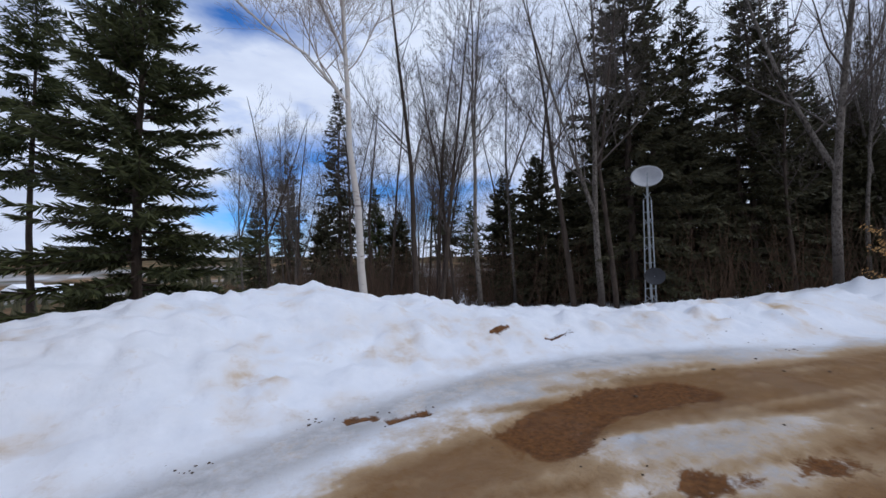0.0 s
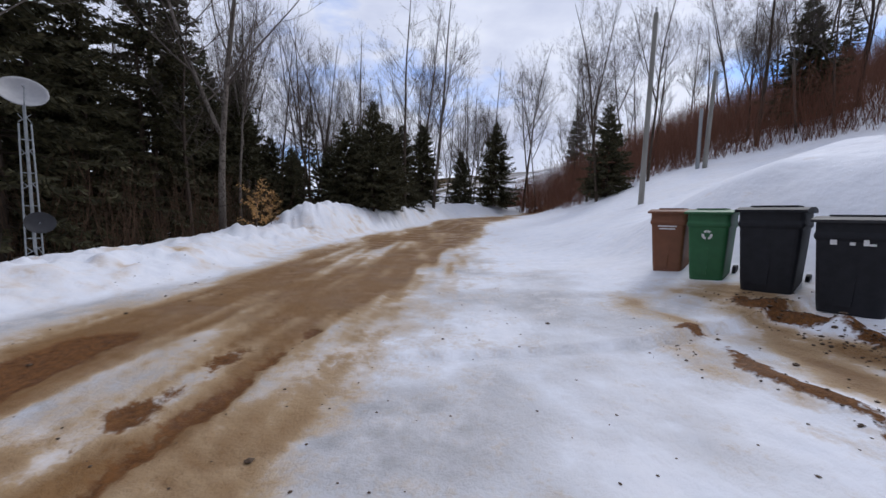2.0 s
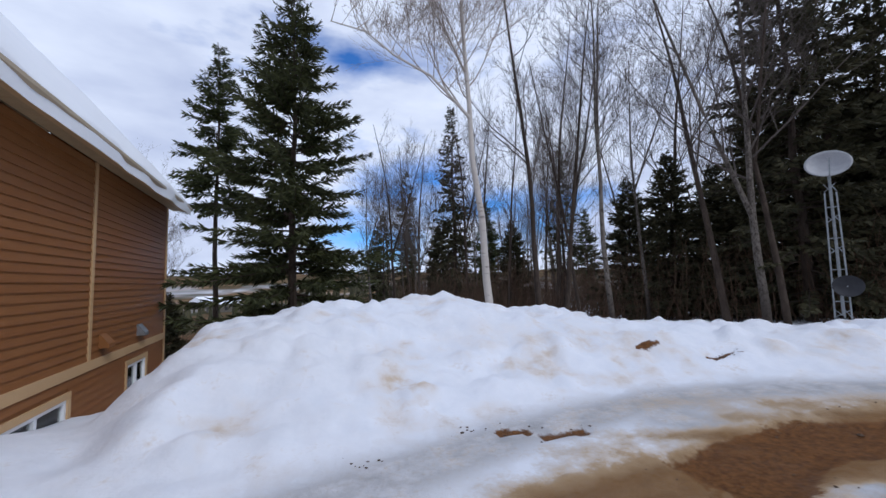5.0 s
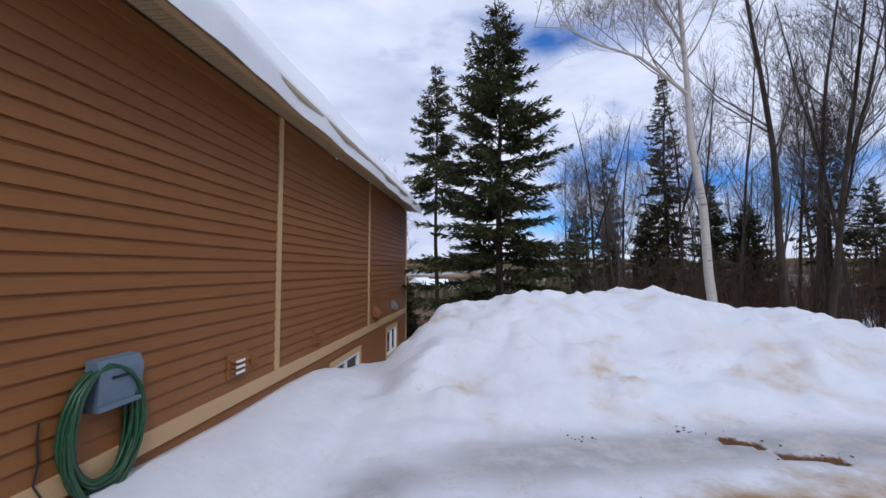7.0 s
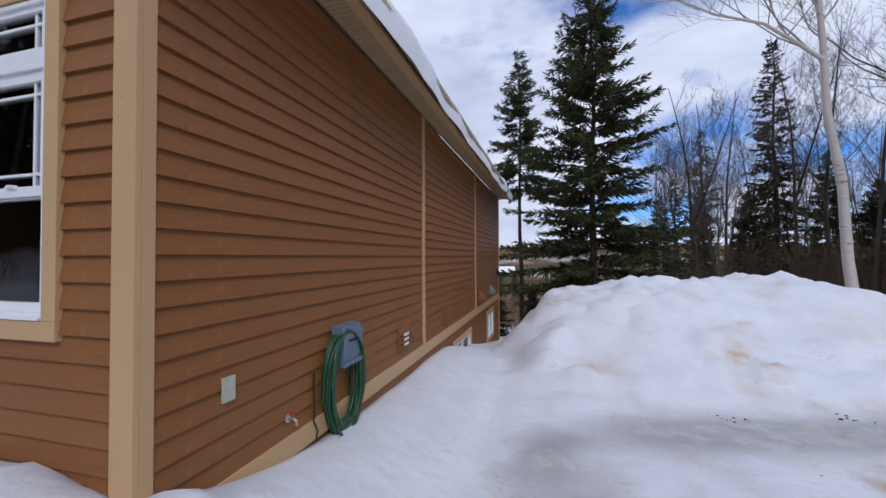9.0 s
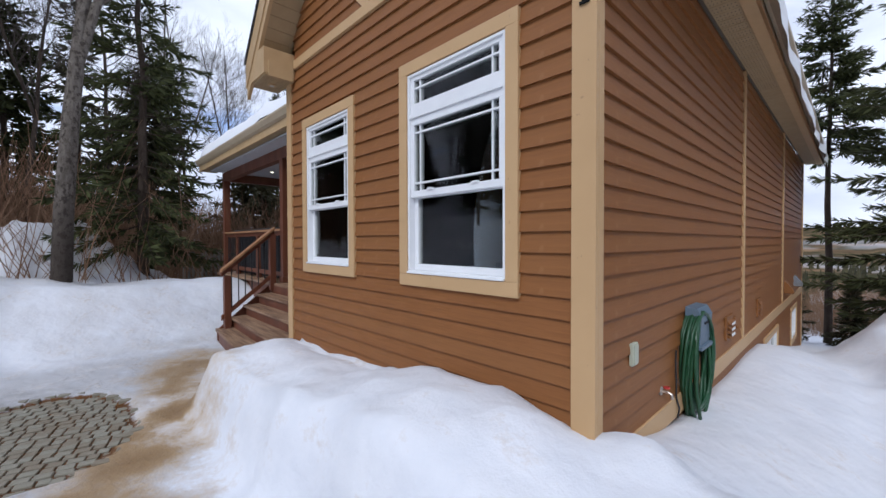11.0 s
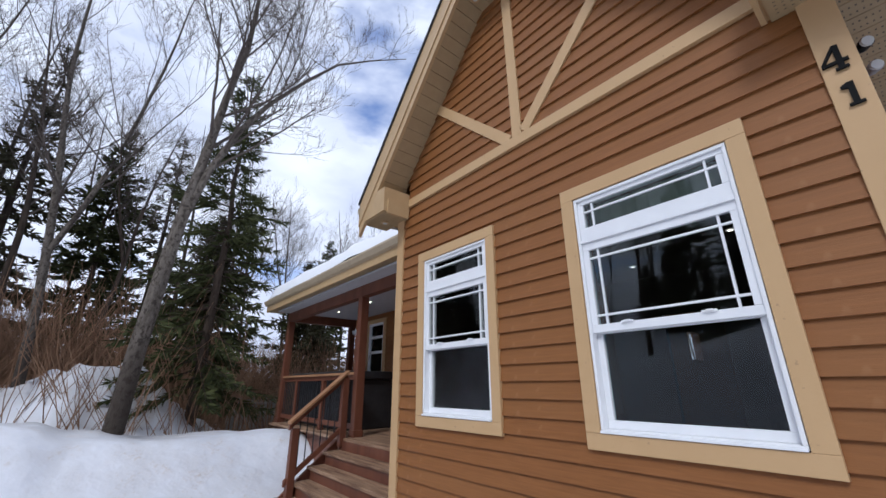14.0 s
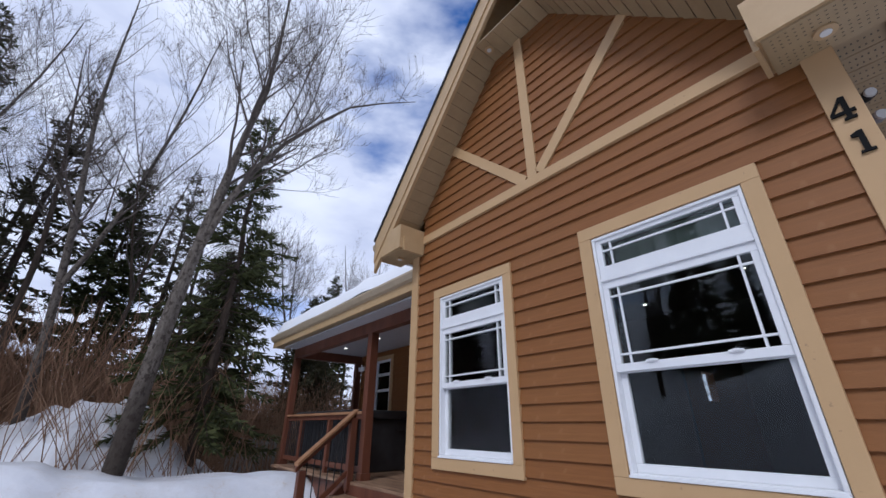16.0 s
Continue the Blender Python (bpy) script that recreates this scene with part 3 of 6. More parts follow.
def build_ground():
    xs, ys = grid_axis(-9, 13, 0.09, 1.045, 3000), grid_axis(-8.5, 9.5, 0.09, 1.045, 3000)
    X, Y = np.meshgrid(xs, ys)
    Z = height(X, Y)
    nx, ny = len(xs), len(ys)
    me = bpy.data.meshes.new("ground")
    idx = np.arange(nx * ny).reshape(ny, nx)
    q = np.stack([idx[:-1, :-1], idx[:-1, 1:], idx[1:, 1:], idx[1:, :-1]], -1).reshape(-1, 4)
    me.vertices.add(nx * ny)
    me.vertices.foreach_set("co", np.stack([X, Y, Z], -1).ravel().astype(np.float32))
    me.loops.add(q.size)
    me.loops.foreach_set("vertex_index", q.ravel().astype(np.int32))
    me.polygons.add(len(q))
    me.polygons.foreach_set("loop_start", (np.arange(len(q)) * 4).astype(np.int32))
    me.polygons.foreach_set("use_smooth", np.ones(len(q), bool))
    me.update(calc_edges=True)
    me.validate()
    s, px = toe_distance(X, Y)
    r = np.hypot(X, Y)
    mud = road_mud(X, Y)
    # the muddy parking strip by the bins
    u, w = X - 4.9, Y + 5.3
    a, b = u * 0.95 + w * -0.25, u * 0.30 + w * 0.95
    strip = sstep(1.5, 0.6, np.abs(b) + 0.3 * vnoise(X, Y, 1.0, 3)) * sstep(3.4, 1.2, np.abs(a))
    mud = np.maximum(mud, strip * (0.50 + 1.15 * vnoise(X * 0.6 + Y * 0.3, Y * 1.3, 0.5, 4)))
    # mud before the porch path
    walkway = np.exp(-(((X + 3.3) / 0.75) ** 2 + ((Y + 1.35) / 0.42) ** 2)) + 0.8 * np.exp(-(((X + 4.9) / 0.9) ** 2 + ((Y + 0.75) / 0.40) ** 2))
    walkway = np.maximum(walkway, 0.9 * near_line(X, Y, [(-1.9, -2.0), (-2.7, -1.55), (-3.8, -1.1), (-5.6, -0.6)], 0.50))
    mud = np.maximum(mud, np.clip(walkway, 0, 1) * (0.74 + 0.55 * vnoise(X, Y, 0.45, 4)))
    ice = sstep(0.3, -0.5, s) * (0.50 + 0.60 * vnoise(X, Y, 1.5, 4))
    ice = np.maximum(ice, 0.75 * np.exp(-((s + 0.3) / 0.55) ** 2) * sstep(0.8, 3.0, X) * sstep(14, 10, X))
    ice = np.maximum(ice, 0.55 * sstep(-7.0, -6.0, X) * sstep(-1.4, -2.6, X) * sstep(-3.0, -2.3, Y) * sstep(1.2, 0.4, Y)) * (r < 60)
    near_house = np.hypot(np.maximum(np.maximum(WEST - X, X), 0), np.maximum(-Y, 0))
    ice = ice * sstep(-7.4, -5.0, Y) * sstep(0.8, 1.7, near_house + 0.3 * vnoise(X, Y, 0.8, 3))
    stain = np.clip(np.exp(-((s - 1.1) / 0.9) ** 2) * (vnoise(X, Y, 0.9, 4) * 2.3 - 0.12), 0, 1) * (X > 2) * (r < 40)
    stain = np.maximum(stain, 0.7 * np.clip(vnoise(X, Y, 0.6, 4) * 1.9 - 0.25, 0, 1) * sstep(0, 0.4, s) * sstep(6, 3, s) * (X > 1.2) * (X < 16))
    stain = np.maximum(stain, 0.55 * np.exp(-((s - 0.35) / 0.45) ** 2) * (X > 15) * (X < 26))
    wood = sstep(40, 110, r) * np.clip(0.90 + 1.2 * vnoise(X, Y, 40, 4), 0, 1) * (1 - sstep(-20, -60, Y) * sstep(260, 120, r))
    wood = np.maximum(wood, sstep(300, 480, r))
    wood = np.maximum(wood, 0.75 * sstep(16, 26, s) * sstep(0.0, 0.3, vnoise(X, Y, 14, 4) + 0.12))
    for name, arr in (("soil", bare_soil(X, Y)), ("mud", mud), ("ice", ice), ("wood", wood), ("stain", stain)):
        at = me.attributes.new(name, "FLOAT", "POINT")
        at.data.foreach_set("value", np.clip(arr, 0, 1).ravel().astype(np.float32))
    me.materials.append(GROUND)
    return tagged(new("ground", me), "packed snow and muddy thawing drive with ploughed snow banks", kind="structure")


def ground_z(x, y):
    return float(height(np.array([x]), np.array([y]))[0])


build_ground()

# ---- the house: shell ----
WX, WL = -3.62, 11.35          # the wing's west face and its length
LAP = 0.1166                   # exposed height of a siding board
EAVE, CX, PITCH = 3.58, -1.85, 1.165
FLOOR = 0.62
WINDOWS = [(-1.437, -0.520, 1.417, 2.894), (-3.148, -2.285, 1.427, 2.868)]   # x0, x1, z0, z1
SIDE_WINDOWS = [(5.42, 6.82, -0.45, 0.14), (8.98, 10.02, -0.45, 0.18)]


def wall_boxes(shape, axis, lo, hi, z0, z1, t0, t1, holes):
    """A wall with rectangular openings, as boxes butted end to end."""
    def put(a, b, c, d):
        if b - a > 1e-4 and d - c > 1e-4:
            shape.box(a, b, t0, t1, c, d) if axis == "x" else shape.box(t0, t1, a, b, c, d)
    p = lo
    for a, b, c, d in sorted(holes):
        put(p, a, z0, z1)
        put(a, b, z0, c)
        put(a, b, d, z1)
        p = b
    put(p, hi, z0, z1)
    return shape


front = Shape()
wall_boxes(front, "x", WX + 0.16, -0.16, -1.5, EAVE, 0.0, 0.16, WINDOWS)
front.prism([(WX + 0.02, EAVE), (-0.02, EAVE), (CX, EAVE + (CX - WX - 0.02) * PITCH)], "y", 0.0, 0.16)
wall_front = setting("wall_front", front, SIDING, "front gable wall clad in orange-brown lap siding")
side = wall_boxes(Shape(), "y", 0.0, WL, -2.2, EAVE, -0.16, 0.0, SIDE_WINDOWS)
wall_side = setting("wall_east", side, SIDING, "long side wall clad in orange-brown lap siding with cream battens")
setting("wall_west", wall_boxes(Shape(), "y", 0.0, WL, -2.2, EAVE, WX, WX + 0.16, [(7.5, 8.2, 2.2, 2.8)]), SIDING, "wing side wall in orange-brown siding")
setting("wall_north", Shape().box(WX + 0.16, -0.16, WL - 0.16, WL, -2.2, EAVE).prism(
    [(WX, EAVE), (0, EAVE), (CX, EAVE + (CX - WX) * PITCH)], "y", WL - 0.16, WL), SIDING, "rear gable wall of the wing")
setting("wall_partition", wall_boxes(Shape(), "x", WX + 0.16, -0.16, FLOOR, EAVE - 0.25, 4.2, 4.3, [(-2.62, -1.85, FLOOR, 2.72)]), INNER, "inner room wall with the room's dimness in its colour")
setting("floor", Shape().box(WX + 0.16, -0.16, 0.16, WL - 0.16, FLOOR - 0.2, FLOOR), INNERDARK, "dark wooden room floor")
setting("ceiling", Shape().box(WX + 0.16, -0.16, 0.16, WL - 0.16, EAVE - 0.25, EAVE - 0.1), INNER, "room ceiling with the room's dimness in its colour")


# ---- the house: trim ----
def trim(name, shape, mat, label):
    return setting(name, shape, mat, label)


P = 0.022
# corner posts
trim("trim_corner_east", Shape().box(-0.105, 0.024, -0.032, 0.0, 0.2, EAVE - 0.12, 0.004).box(0.0, 0.024, 0.0, 0.06, -0.2, EAVE, 0.004), CORNER, "cream painted corner board")
trim("trim_corner_west", Shape().box(WX - 0.03, WX + 0.085, -0.032, 0.0, 0.1, EAVE - 0.1, 0.004).box(WX - 0.03, WX, 0.0, 0.10, 0.1, EAVE, 0.004), CORNER, "cream painted corner board")
trim("trim_corner_north", Shape().box(0.0, 0.03, WL - 0.1, WL, -2.0, EAVE, 0.004), CORNER, "cream painted corner board")
# battens and belt on the long side
for y in (3.73, 7.40):
    trim("trim_batten", Shape().box(0.0, 0.03, y - 0.045, y + 0.045, 0.545, EAVE, 0.003), TRIM, "cream vertical batten")
trim("trim_belt", Shape().box(0.0, 0.034, 0.105, WL - 0.1, 0.40, 0.545, 0.004), TRIM, "cream horizontal belt board")
# belt and struts of the gable
trim("trim_gable_belt", Shape().box(WX + 0.17, -0.20, -0.034, 0.0, 3.575, 3.668, 0.004), TRIM, "cream gable belt board")


def strut(x0, z0, x1, z1, w=0.10):
    d = Vector((x1 - x0, 0, z1 - z0)).normalized()
    n = Vector((-d.z, 0, d.x)) * w / 2
    o = [(x0 + n.x, z0 + n.z), (x1 + n.x, z1 + n.z), (x1 - n.x, z1 - n.z), (x0 - n.x, z0 - n.z)]
    return Shape().prism(o, "y", -0.030, 0.0)


trim("trim_strut", strut(-1.87, 3.67, -1.89, 5.40), TRIM, "cream upright gable strut")
trim("trim_strut", strut(-1.96, 3.66, -2.96, 4.62), TRIM, "cream slanting gable strut")
trim("trim_strut", strut(-1.80, 3.68, -0.84, 4.70), TRIM, "cream slanting gable strut")


# ---- the house: roof of the wing ----
OV, OX = 0.36, 0.37


def roof_z(x):
    """Underside of the roof over x."""
    return 4.55 + PITCH * ((x if x < CX else 2 * CX - x) + 2.94)


def build_roof():
    house_roof = tagged(new("roof"), "steep dark shingle gable roof with beige eaves and snow", kind="structure")
    lo = WX - OX
    hi = OX
    t = 0.40
    peak = roof_z(CX)
    for a in (lo, hi):
        s = Shape()
        o = [(a, roof_z(a) + t - 0.03), (CX, peak + t - 0.03), (CX, peak + t), (a, roof_z(a) + t)]
        s.prism(o, "y", -OV - 0.02, WL + OV)
        part("shingles", s, SHINGLE, house_roof)
        s = Shape()
        o = [(a, roof_z(a) + t - 0.12), (CX, peak + t - 0.12), (CX, peak + t - 0.03), (a, roof_z(a) + t - 0.03)]
        s.prism(o, "y", -OV + 0.05, WL + OV - 0.05)
        part("deck", s, FASCIA, house_roof)
    # rake fascia boards, two steps
    for a in (lo, hi):
        for y0, y1, dz0, dz1 in ((-OV, -OV + 0.05, 0.10, t - 0.03), (-OV + 0.014, -OV + 0.05, -0.02, 0.10)):
            s = Shape()
            s.prism([(a, roof_z(a) + dz0), (CX, peak + dz0), (CX, peak + dz1), (a, roof_z(a) + dz1)], "y", y0, y1)
            part("rake_fascia", s, FASCIA, house_roof, "beige rake board")
    # rake soffit: narrow panels across the overhang, flat under the peak
    flat_x = CX - (peak - 5.40) / PITCH
    n = 17
    for a, b in ((WX + 0.0, flat_x), (0.0, 2 * CX - flat_x)):
        for i in range(n):
            x0, x1 = a + (b - a) * i / n, a + (b - a) * (i + 0.94) / n
            s = Shape()
            s.prism([(x0, roof_z(x0)), (x1, roof_z(x1)), (x1, roof_z(x1) + 0.014), (x0, roof_z(x0) + 0.014)], "y", -OV + 0.05, 0.0)
            part("soffit_panel", s, SOFFIT, house_roof)
        s = Shape()
        s.prism([(a, roof_z(a) + 0.015), (b, roof_z(b) + 0.015), (b, roof_z(b) + 0.03), (a, roof_z(a) + 0.03)], "y", -OV + 0.05, 0.0)
        part("soffit_backing", s, SOFFIT_DARK, house_roof)
    w = (2 * CX - flat_x - flat_x) / 6
    for i in range(6):
        part("soffit_panel", Shape().box(flat_x + i * w, flat_x + (i + 0.95) * w, -OV + 0.05, 0.0, 5.40, 5.414), SOFFIT, house_roof)
    # eave soffit on both long sides: perforated panels, fascia and gutter
    for x0, x1, fx in ((0.0, OX - 0.02, OX), (lo + 0.02, WX, lo)):
        y = 0.02
        while y < WL + OV - 0.1:
            s = Shape().box(x0 + (0.034 if x0 == 0 else 0), x1, y, y + 0.146, EAVE, EAVE + 0.012)
            part("soffit_panel", s, SOFFIT, house_roof)
            if x0 == 0 and y < 4.5:
                d = Shape()
                for r in range(2):
                    for c in range(7):
                        px, py = x0 + 0.05 + c * 0.026, y + 0.04 + r * 0.06
                        d.box(px, px + 0.008, py, py + 0.014, EAVE - 0.0012, EAVE - 0.0002)
                part("perforation", d, SOFFIT_DARK, house_roof)
            y += 0.152
        sg = 1 if fx > 0 else -1
        part("soffit_backing", Shape().box(x0, x1, 0.02, WL + OV - 0.1, EAVE + 0.013, EAVE + 0.03), SOFFIT_DARK, house_roof)
        s = Shape().box(min(fx - sg * 0.02, fx), max(fx - sg * 0.02, fx), -OV, WL + OV, EAVE - 0.03, EAVE + 0.10)
        part("eave_fascia", s, FASCIA, house_roof)
        part("frieze", Shape().box(min(fx - sg * 0.13, fx - sg * 0.02), max(fx - sg * 0.13, fx - sg * 0.02), 0.0, WL + OV, EAVE - 0.022, EAVE - 0.003), FASCIA, house_roof)
        s = Shape().prism([(fx, EAVE + 0.0), (fx + sg * 0.03, EAVE - 0.005), (fx + sg * 0.085, EAVE + 0.06), (fx + sg * 0.085, EAVE + 0.105), (fx, EAVE + 0.105)], "y", -OV + 0.02, WL + OV)
        part("gutter", s, GUTTER, house_roof, "beige gutter")
    # boxed returns at the feet of the gable
    for x0, x1 in ((lo + 0.03, WX + 0.16), (-0.22, hi - 0.02)):
        zi = 3.74
        out = [(x0, 3.46), (x1, 3.46), (x1, zi), (x0, zi)]
        part("eave_return", Shape().prism(out, "y", -OV + 0.015, -0.002), FASCIA, house_roof, "beige boxed eave return")
        part("return_trim", Shape().box(x0 + 0.02, x1 - 0.02, -OV + 0.035, -0.01, 3.447, 3.46), SOFFIT, house_roof)
        d = Shape()
        for r in range(9):
            for c in range(16):
                qx, qy = x0 + 0.05 + c * 0.030, -OV + 0.06 + r * 0.030
                if qx < x1 - 0.04 and r != 4:
                    d.box(qx, qx + 0.010, qy, qy + 0.005, 3.4455, 3.4468)
        part("perforation", d, SOFFIT_DARK, house_roof)
        part("return_edge", Shape().box(*((x1 - 0.005, x1 + 0.02) if x0 < -1 else (x0 - 0.02, x0 + 0.005)), -OV + 0.06, -0.035, 3.435, 3.60), FASCIA, house_roof)
    # snow on the slopes, hollow underneath, with a lumpy edge
    for a in (lo - 0.06, hi + 0.06):
        s = Shape()
        ny, nx = 90, 10
        sgn = 1 if a < CX else -1
        for j in range(ny + 1):
            y = -OV + 0.35 + (WL + 2 * OV - 0.4) * j / ny
            for i in range(nx + 1):
                f = (0, 0.0, 0.006, 0.03, 0.08, 0.2, 0.35, 0.5, 0.7, 0.85, 1.0)[i]
                x = a + (CX - a) * f
                edge = (0.0, 0.55, 0.85, 0.95, 1, 1, 1, 1, 1, 1, 1)[i] * min(1.0, (j + 0.3) / 3)
                d = 0.19 * edge * (1 + 0.35 * float(vnoise(x * 1.3, y, 1.2, 3)))
                s.v.append((x + (0.05 * float(vnoise(y, x, 0.7, 2)) - 0.02) * sgn * (f < 0.05), y, roof_z(x) + t - (0.10 if i == 0 else 0.01) + d))
        for j in range(ny):
            for i in range(nx):
                o = j * (nx + 1) + i
                s.f.append((o, o + 1, o + nx + 2, o + nx + 1))
        part("snow_cover", s, SNOW, house_roof, "thick white roof snow", True)


build_roof()


# ---- windows ----
def window_unit(name, x0, x1, z0, z1, label):
    """A transom over a hung sash, in white vinyl, with a cream surround."""
    w = tagged(new(name), label, kind="structure")
    c = 0.090
    s = Shape()
    for a, b, cz, d in ((x0 - c, x1 + c, z1, z1 + c), (x0 - c, x1 + c, z0 - c, z0), (x0 - c, x0, z0, z1), (x1, x1 + c, z0, z1)):
        s.box(a, b, -0.036, 0.0, cz, d, 0.004)
    part("surround", s, TRIM, w, "cream painted window surround")
    f, gap = 0.024, 0.004
    bar = z1 - 0.318
    s = Shape()
    for a, b, cz, d in ((x0 + gap, x1 - gap, z1 - f, z1 - gap), (x0 + gap, x1 - gap, z0 + gap, z0 + f), (x0 + gap, x0 + f, z0 + f, z1 - f),
                        (x1 - f, x1 - gap, z0 + f, z1 - f), (x0 + f, x1 - f, bar - 0.012, bar + 0.012)):
        s.box(a, b, -0.027, 0.10, cz, d, 0.004)
    part("window_frame", s, VINYL, w, "white vinyl frame")
    part("sill_lip", Shape().box(x0 + 0.006, x1 - 0.006, -0.044, -0.028, z0 + 0.002, z0 + 0.016, 0.003), VINYL, w)

    def sash(kind, lo, hi, g0, g1, side, y, muntin):
        """Rails from lo to hi round a pane from g0 to g1."""
        a, b = x0 + f, x1 - f
        q = Shape()
        for m in ((a, b, g1, hi), (a, b, lo, g0), (a, a + side, g0, g1), (b - side, b, g0, g1)):
            q.box(m[0], m[1], y, y + 0.035, m[2], m[3], 0.004)
        h = part(kind, q, VINYL, w, "white vinyl sash")
        p = part("pane", Shape().box(a + side - 0.004, b - side + 0.004, y + 0.016, y + 0.022, g0 - 0.004, g1 + 0.004), GLASS, h)
        p.visible_shadow = False
        gx0, gx1 = a + side, b - side
        for kk in muntin:
            t = 0.0065
            if kk in ("left", "right"):
                mx = gx0 + 0.058 if kk == "left" else gx1 - 0.058
                part("muntin", Shape().box(mx - t, mx + t, y + 0.010, y + 0.026, g0, g1, 0.002), VINYL, h)
            else:
                mz = g1 - 0.056 if kk == "top" else g0 + 0.056
                part("muntin", Shape().box(gx0, gx1, y + 0.0085, y + 0.0275, mz - t, mz + t, 0.002), VINYL, h)
        return h
    sash("transom", bar + 0.012, z1 - f, z1 - 0.222, z1 - 0.052, 0.038, -0.012, ("top", "left", "right"))
    sash("upper_sash", z0 + 0.565, bar - 0.012, z0 + 0.613, z1 - 0.380, 0.038, -0.012, ("top", "bottom", "left", "right"))
    low = sash("lower_sash", z0 + f, z0 + 0.585, z0 + 0.070, z0 + 0.560, 0.038, 0.026, ())
    for k in (0.27, 0.73):
        px = x0 + (x1 - x0) * k
        part("sash_lock", Shape().box(px - 0.035, px + 0.035, -0.022, -0.010, z0 + 0.606, z0 + 0.620, 0.003).box(px - 0.012, px + 0.020, -0.030, -0.020, z0 + 0.610, z0 + 0.622, 0.003), VINYL, w)
    for px in (x0 + 0.095, x1 - 0.125):
        q = Shape()
        for m in ((px, px + 0.030, 0.0, 0.004), (px, px + 0.030, 0.026, 0.030), (px, px + 0.004, 0.004, 0.026), (px + 0.026, px + 0.030, 0.004, 0.026)):
            q.box(m[0], m[1], 0.040, 0.044, z0 + 0.074 + m[2], z0 + 0.074 + m[3])
        part("latch", q, BLACK, low)
    s = Shape()
    n = 48
    for i in range(n + 1):
        u = x0 + 0.03 + (x1 - x0 - 0.06) * i / n
        wave = 0.012 * math.sin(i * 0.9) + 0.006 * math.sin(i * 2.3)
        s.v += [(u, 0.125 + wave, z1 - 0.26), (u, 0.125 + wave * 0.6, z1 - 0.02), (u, 0.131 + wave, z1 - 0.26), (u, 0.131 + wave * 0.6, z1 - 0.02)]
    for i in range(n):
        o = 4 * i
        s.f += [(o, o + 4, o + 5, o + 1), (o + 2, o + 3, o + 7, o + 6), (o, o + 2, o + 6, o + 4)]
    tagged(part("valance", s, CURTAIN, None, "", True), "pale sage cloth valance behind the transom glass", "curtain", "window valances")
    return w


for i, (a, b, c, d) in enumerate(WINDOWS):
    window_unit("window_%d" % (i + 1), a, b, c, d, "white vinyl hung window with transom and cream surround")


def basement_window(name, y0, y1, z0, z1):
    w = tagged(new(name), "white basement slider window with cream surround", kind="structure")
    s = Shape()
    c = 0.09
    for a, b, cz, d in ((y0 - c, y1 + c, z1, z1 + c), (y0 - c, y1 + c, z0 - c, z0), (y0 - c, y0, z0, z1), (y1, y1 + c, z0, z1)):
        s.box(0.0, 0.03, a, b, cz, d, 0.004)
    part("surround", s, TRIM, w, "cream painted surround")
    s = Shape()
    f, ym = 0.05, (y0 + y1) / 2
    for a, b, cz, d in ((y0, y1, z1 - f, z1), (y0, y1, z0, z0 + f), (y0, y0 + f, z0 + f, z1 - f), (y1 - f, y1, z0 + f, z1 - f), (ym - 0.03, ym + 0.03, z0 + f, z1 - f)):
        s.box(-0.09, 0.012, a, b, cz, d, 0.004)
    part("window_frame", s, VINYL, w, "white vinyl frame")
    for a, b in ((y0 + f, ym - 0.03), (ym + 0.03, y1 - f)):
        p = part("pane", Shape().box(-0.03, -0.024, a, b, z0 + f, z1 - f), GLASS, w)
        p.visible_shadow = False


for i, (a, b, c, d) in enumerate(SIDE_WINDOWS):
    basement_window("window_%d" % (i + 3), a, b, c, d)

# ---- porch ----
DECK, PF, PB, PL = 0.92, 1.0, 2.7, -9.90
setting("porch_deck", Shape().box(PL, WX - 0.001, PF - 0.22, PB, DECK - 0.04, DECK), TREAD, "worn wooden porch floor")
setting("porch_skirt", Shape().box(PL + 0.05, WX - 0.002, PF - 0.10, PF - 0.06, 0.0, DECK - 0.04), STAIN, "stained wooden porch skirt")
setting("wall_porch", wall_boxes(Shape(), "x", PL + 0.1, WX - 0.001, 0.0, 3.6, PB, PB + 0.16, [(-9.05, -8.35, 1.85, 3.15)]), SIDING, "shaded porch wall of orange-brown siding")
setting("wall_house_west", Shape().box(PL + 0.1, PL + 0.26, PB + 0.16, 9.0, -1.0, 3.6), SIDING, "side wall of the main house")
setting("porch_ceiling", Shape().box(PL + 0.05, WX - 0.002, PF - 0.35, PB, 3.36, 3.39), PORCHCEIL, "grey panelled porch ceiling")
win = tagged(new("window_5"), "white porch window with cream surround", kind="structure")
_s = Shape()
for a, b, c, d in ((-9.15, -8.25, 3.15, 3.24), (-9.15, -8.25, 1.76, 1.85), (-9.15, -9.05, 1.85, 3.15), (-8.35, -8.25, 1.85, 3.15)):
    _s.box(a, b, PB - 0.03, PB, c, d, 0.004)
part("surround", _s, TRIM, win, "cream surround")
_s = Shape()
for a, b, c, d in ((-9.05, -8.35, 3.10, 3.15), (-9.05, -8.35, 1.85, 1.90), (-9.05, -9.0, 1.9, 3.1), (-8.40, -8.35, 1.9, 3.1), (-9.0, -8.40, 2.42, 2.48), (-9.0, -8.40, 2.78, 2.84)):
    _s.box(a, b, PB - 0.01, PB + 0.08, c, d, 0.004)
part("window_frame", _s, VINYL, win, "white vinyl frame")
part("pane", Shape().box(-9.0, -8.40, PB + 0.03, PB + 0.036, 1.9, 3.1), GLASS, win).visible_shadow = False


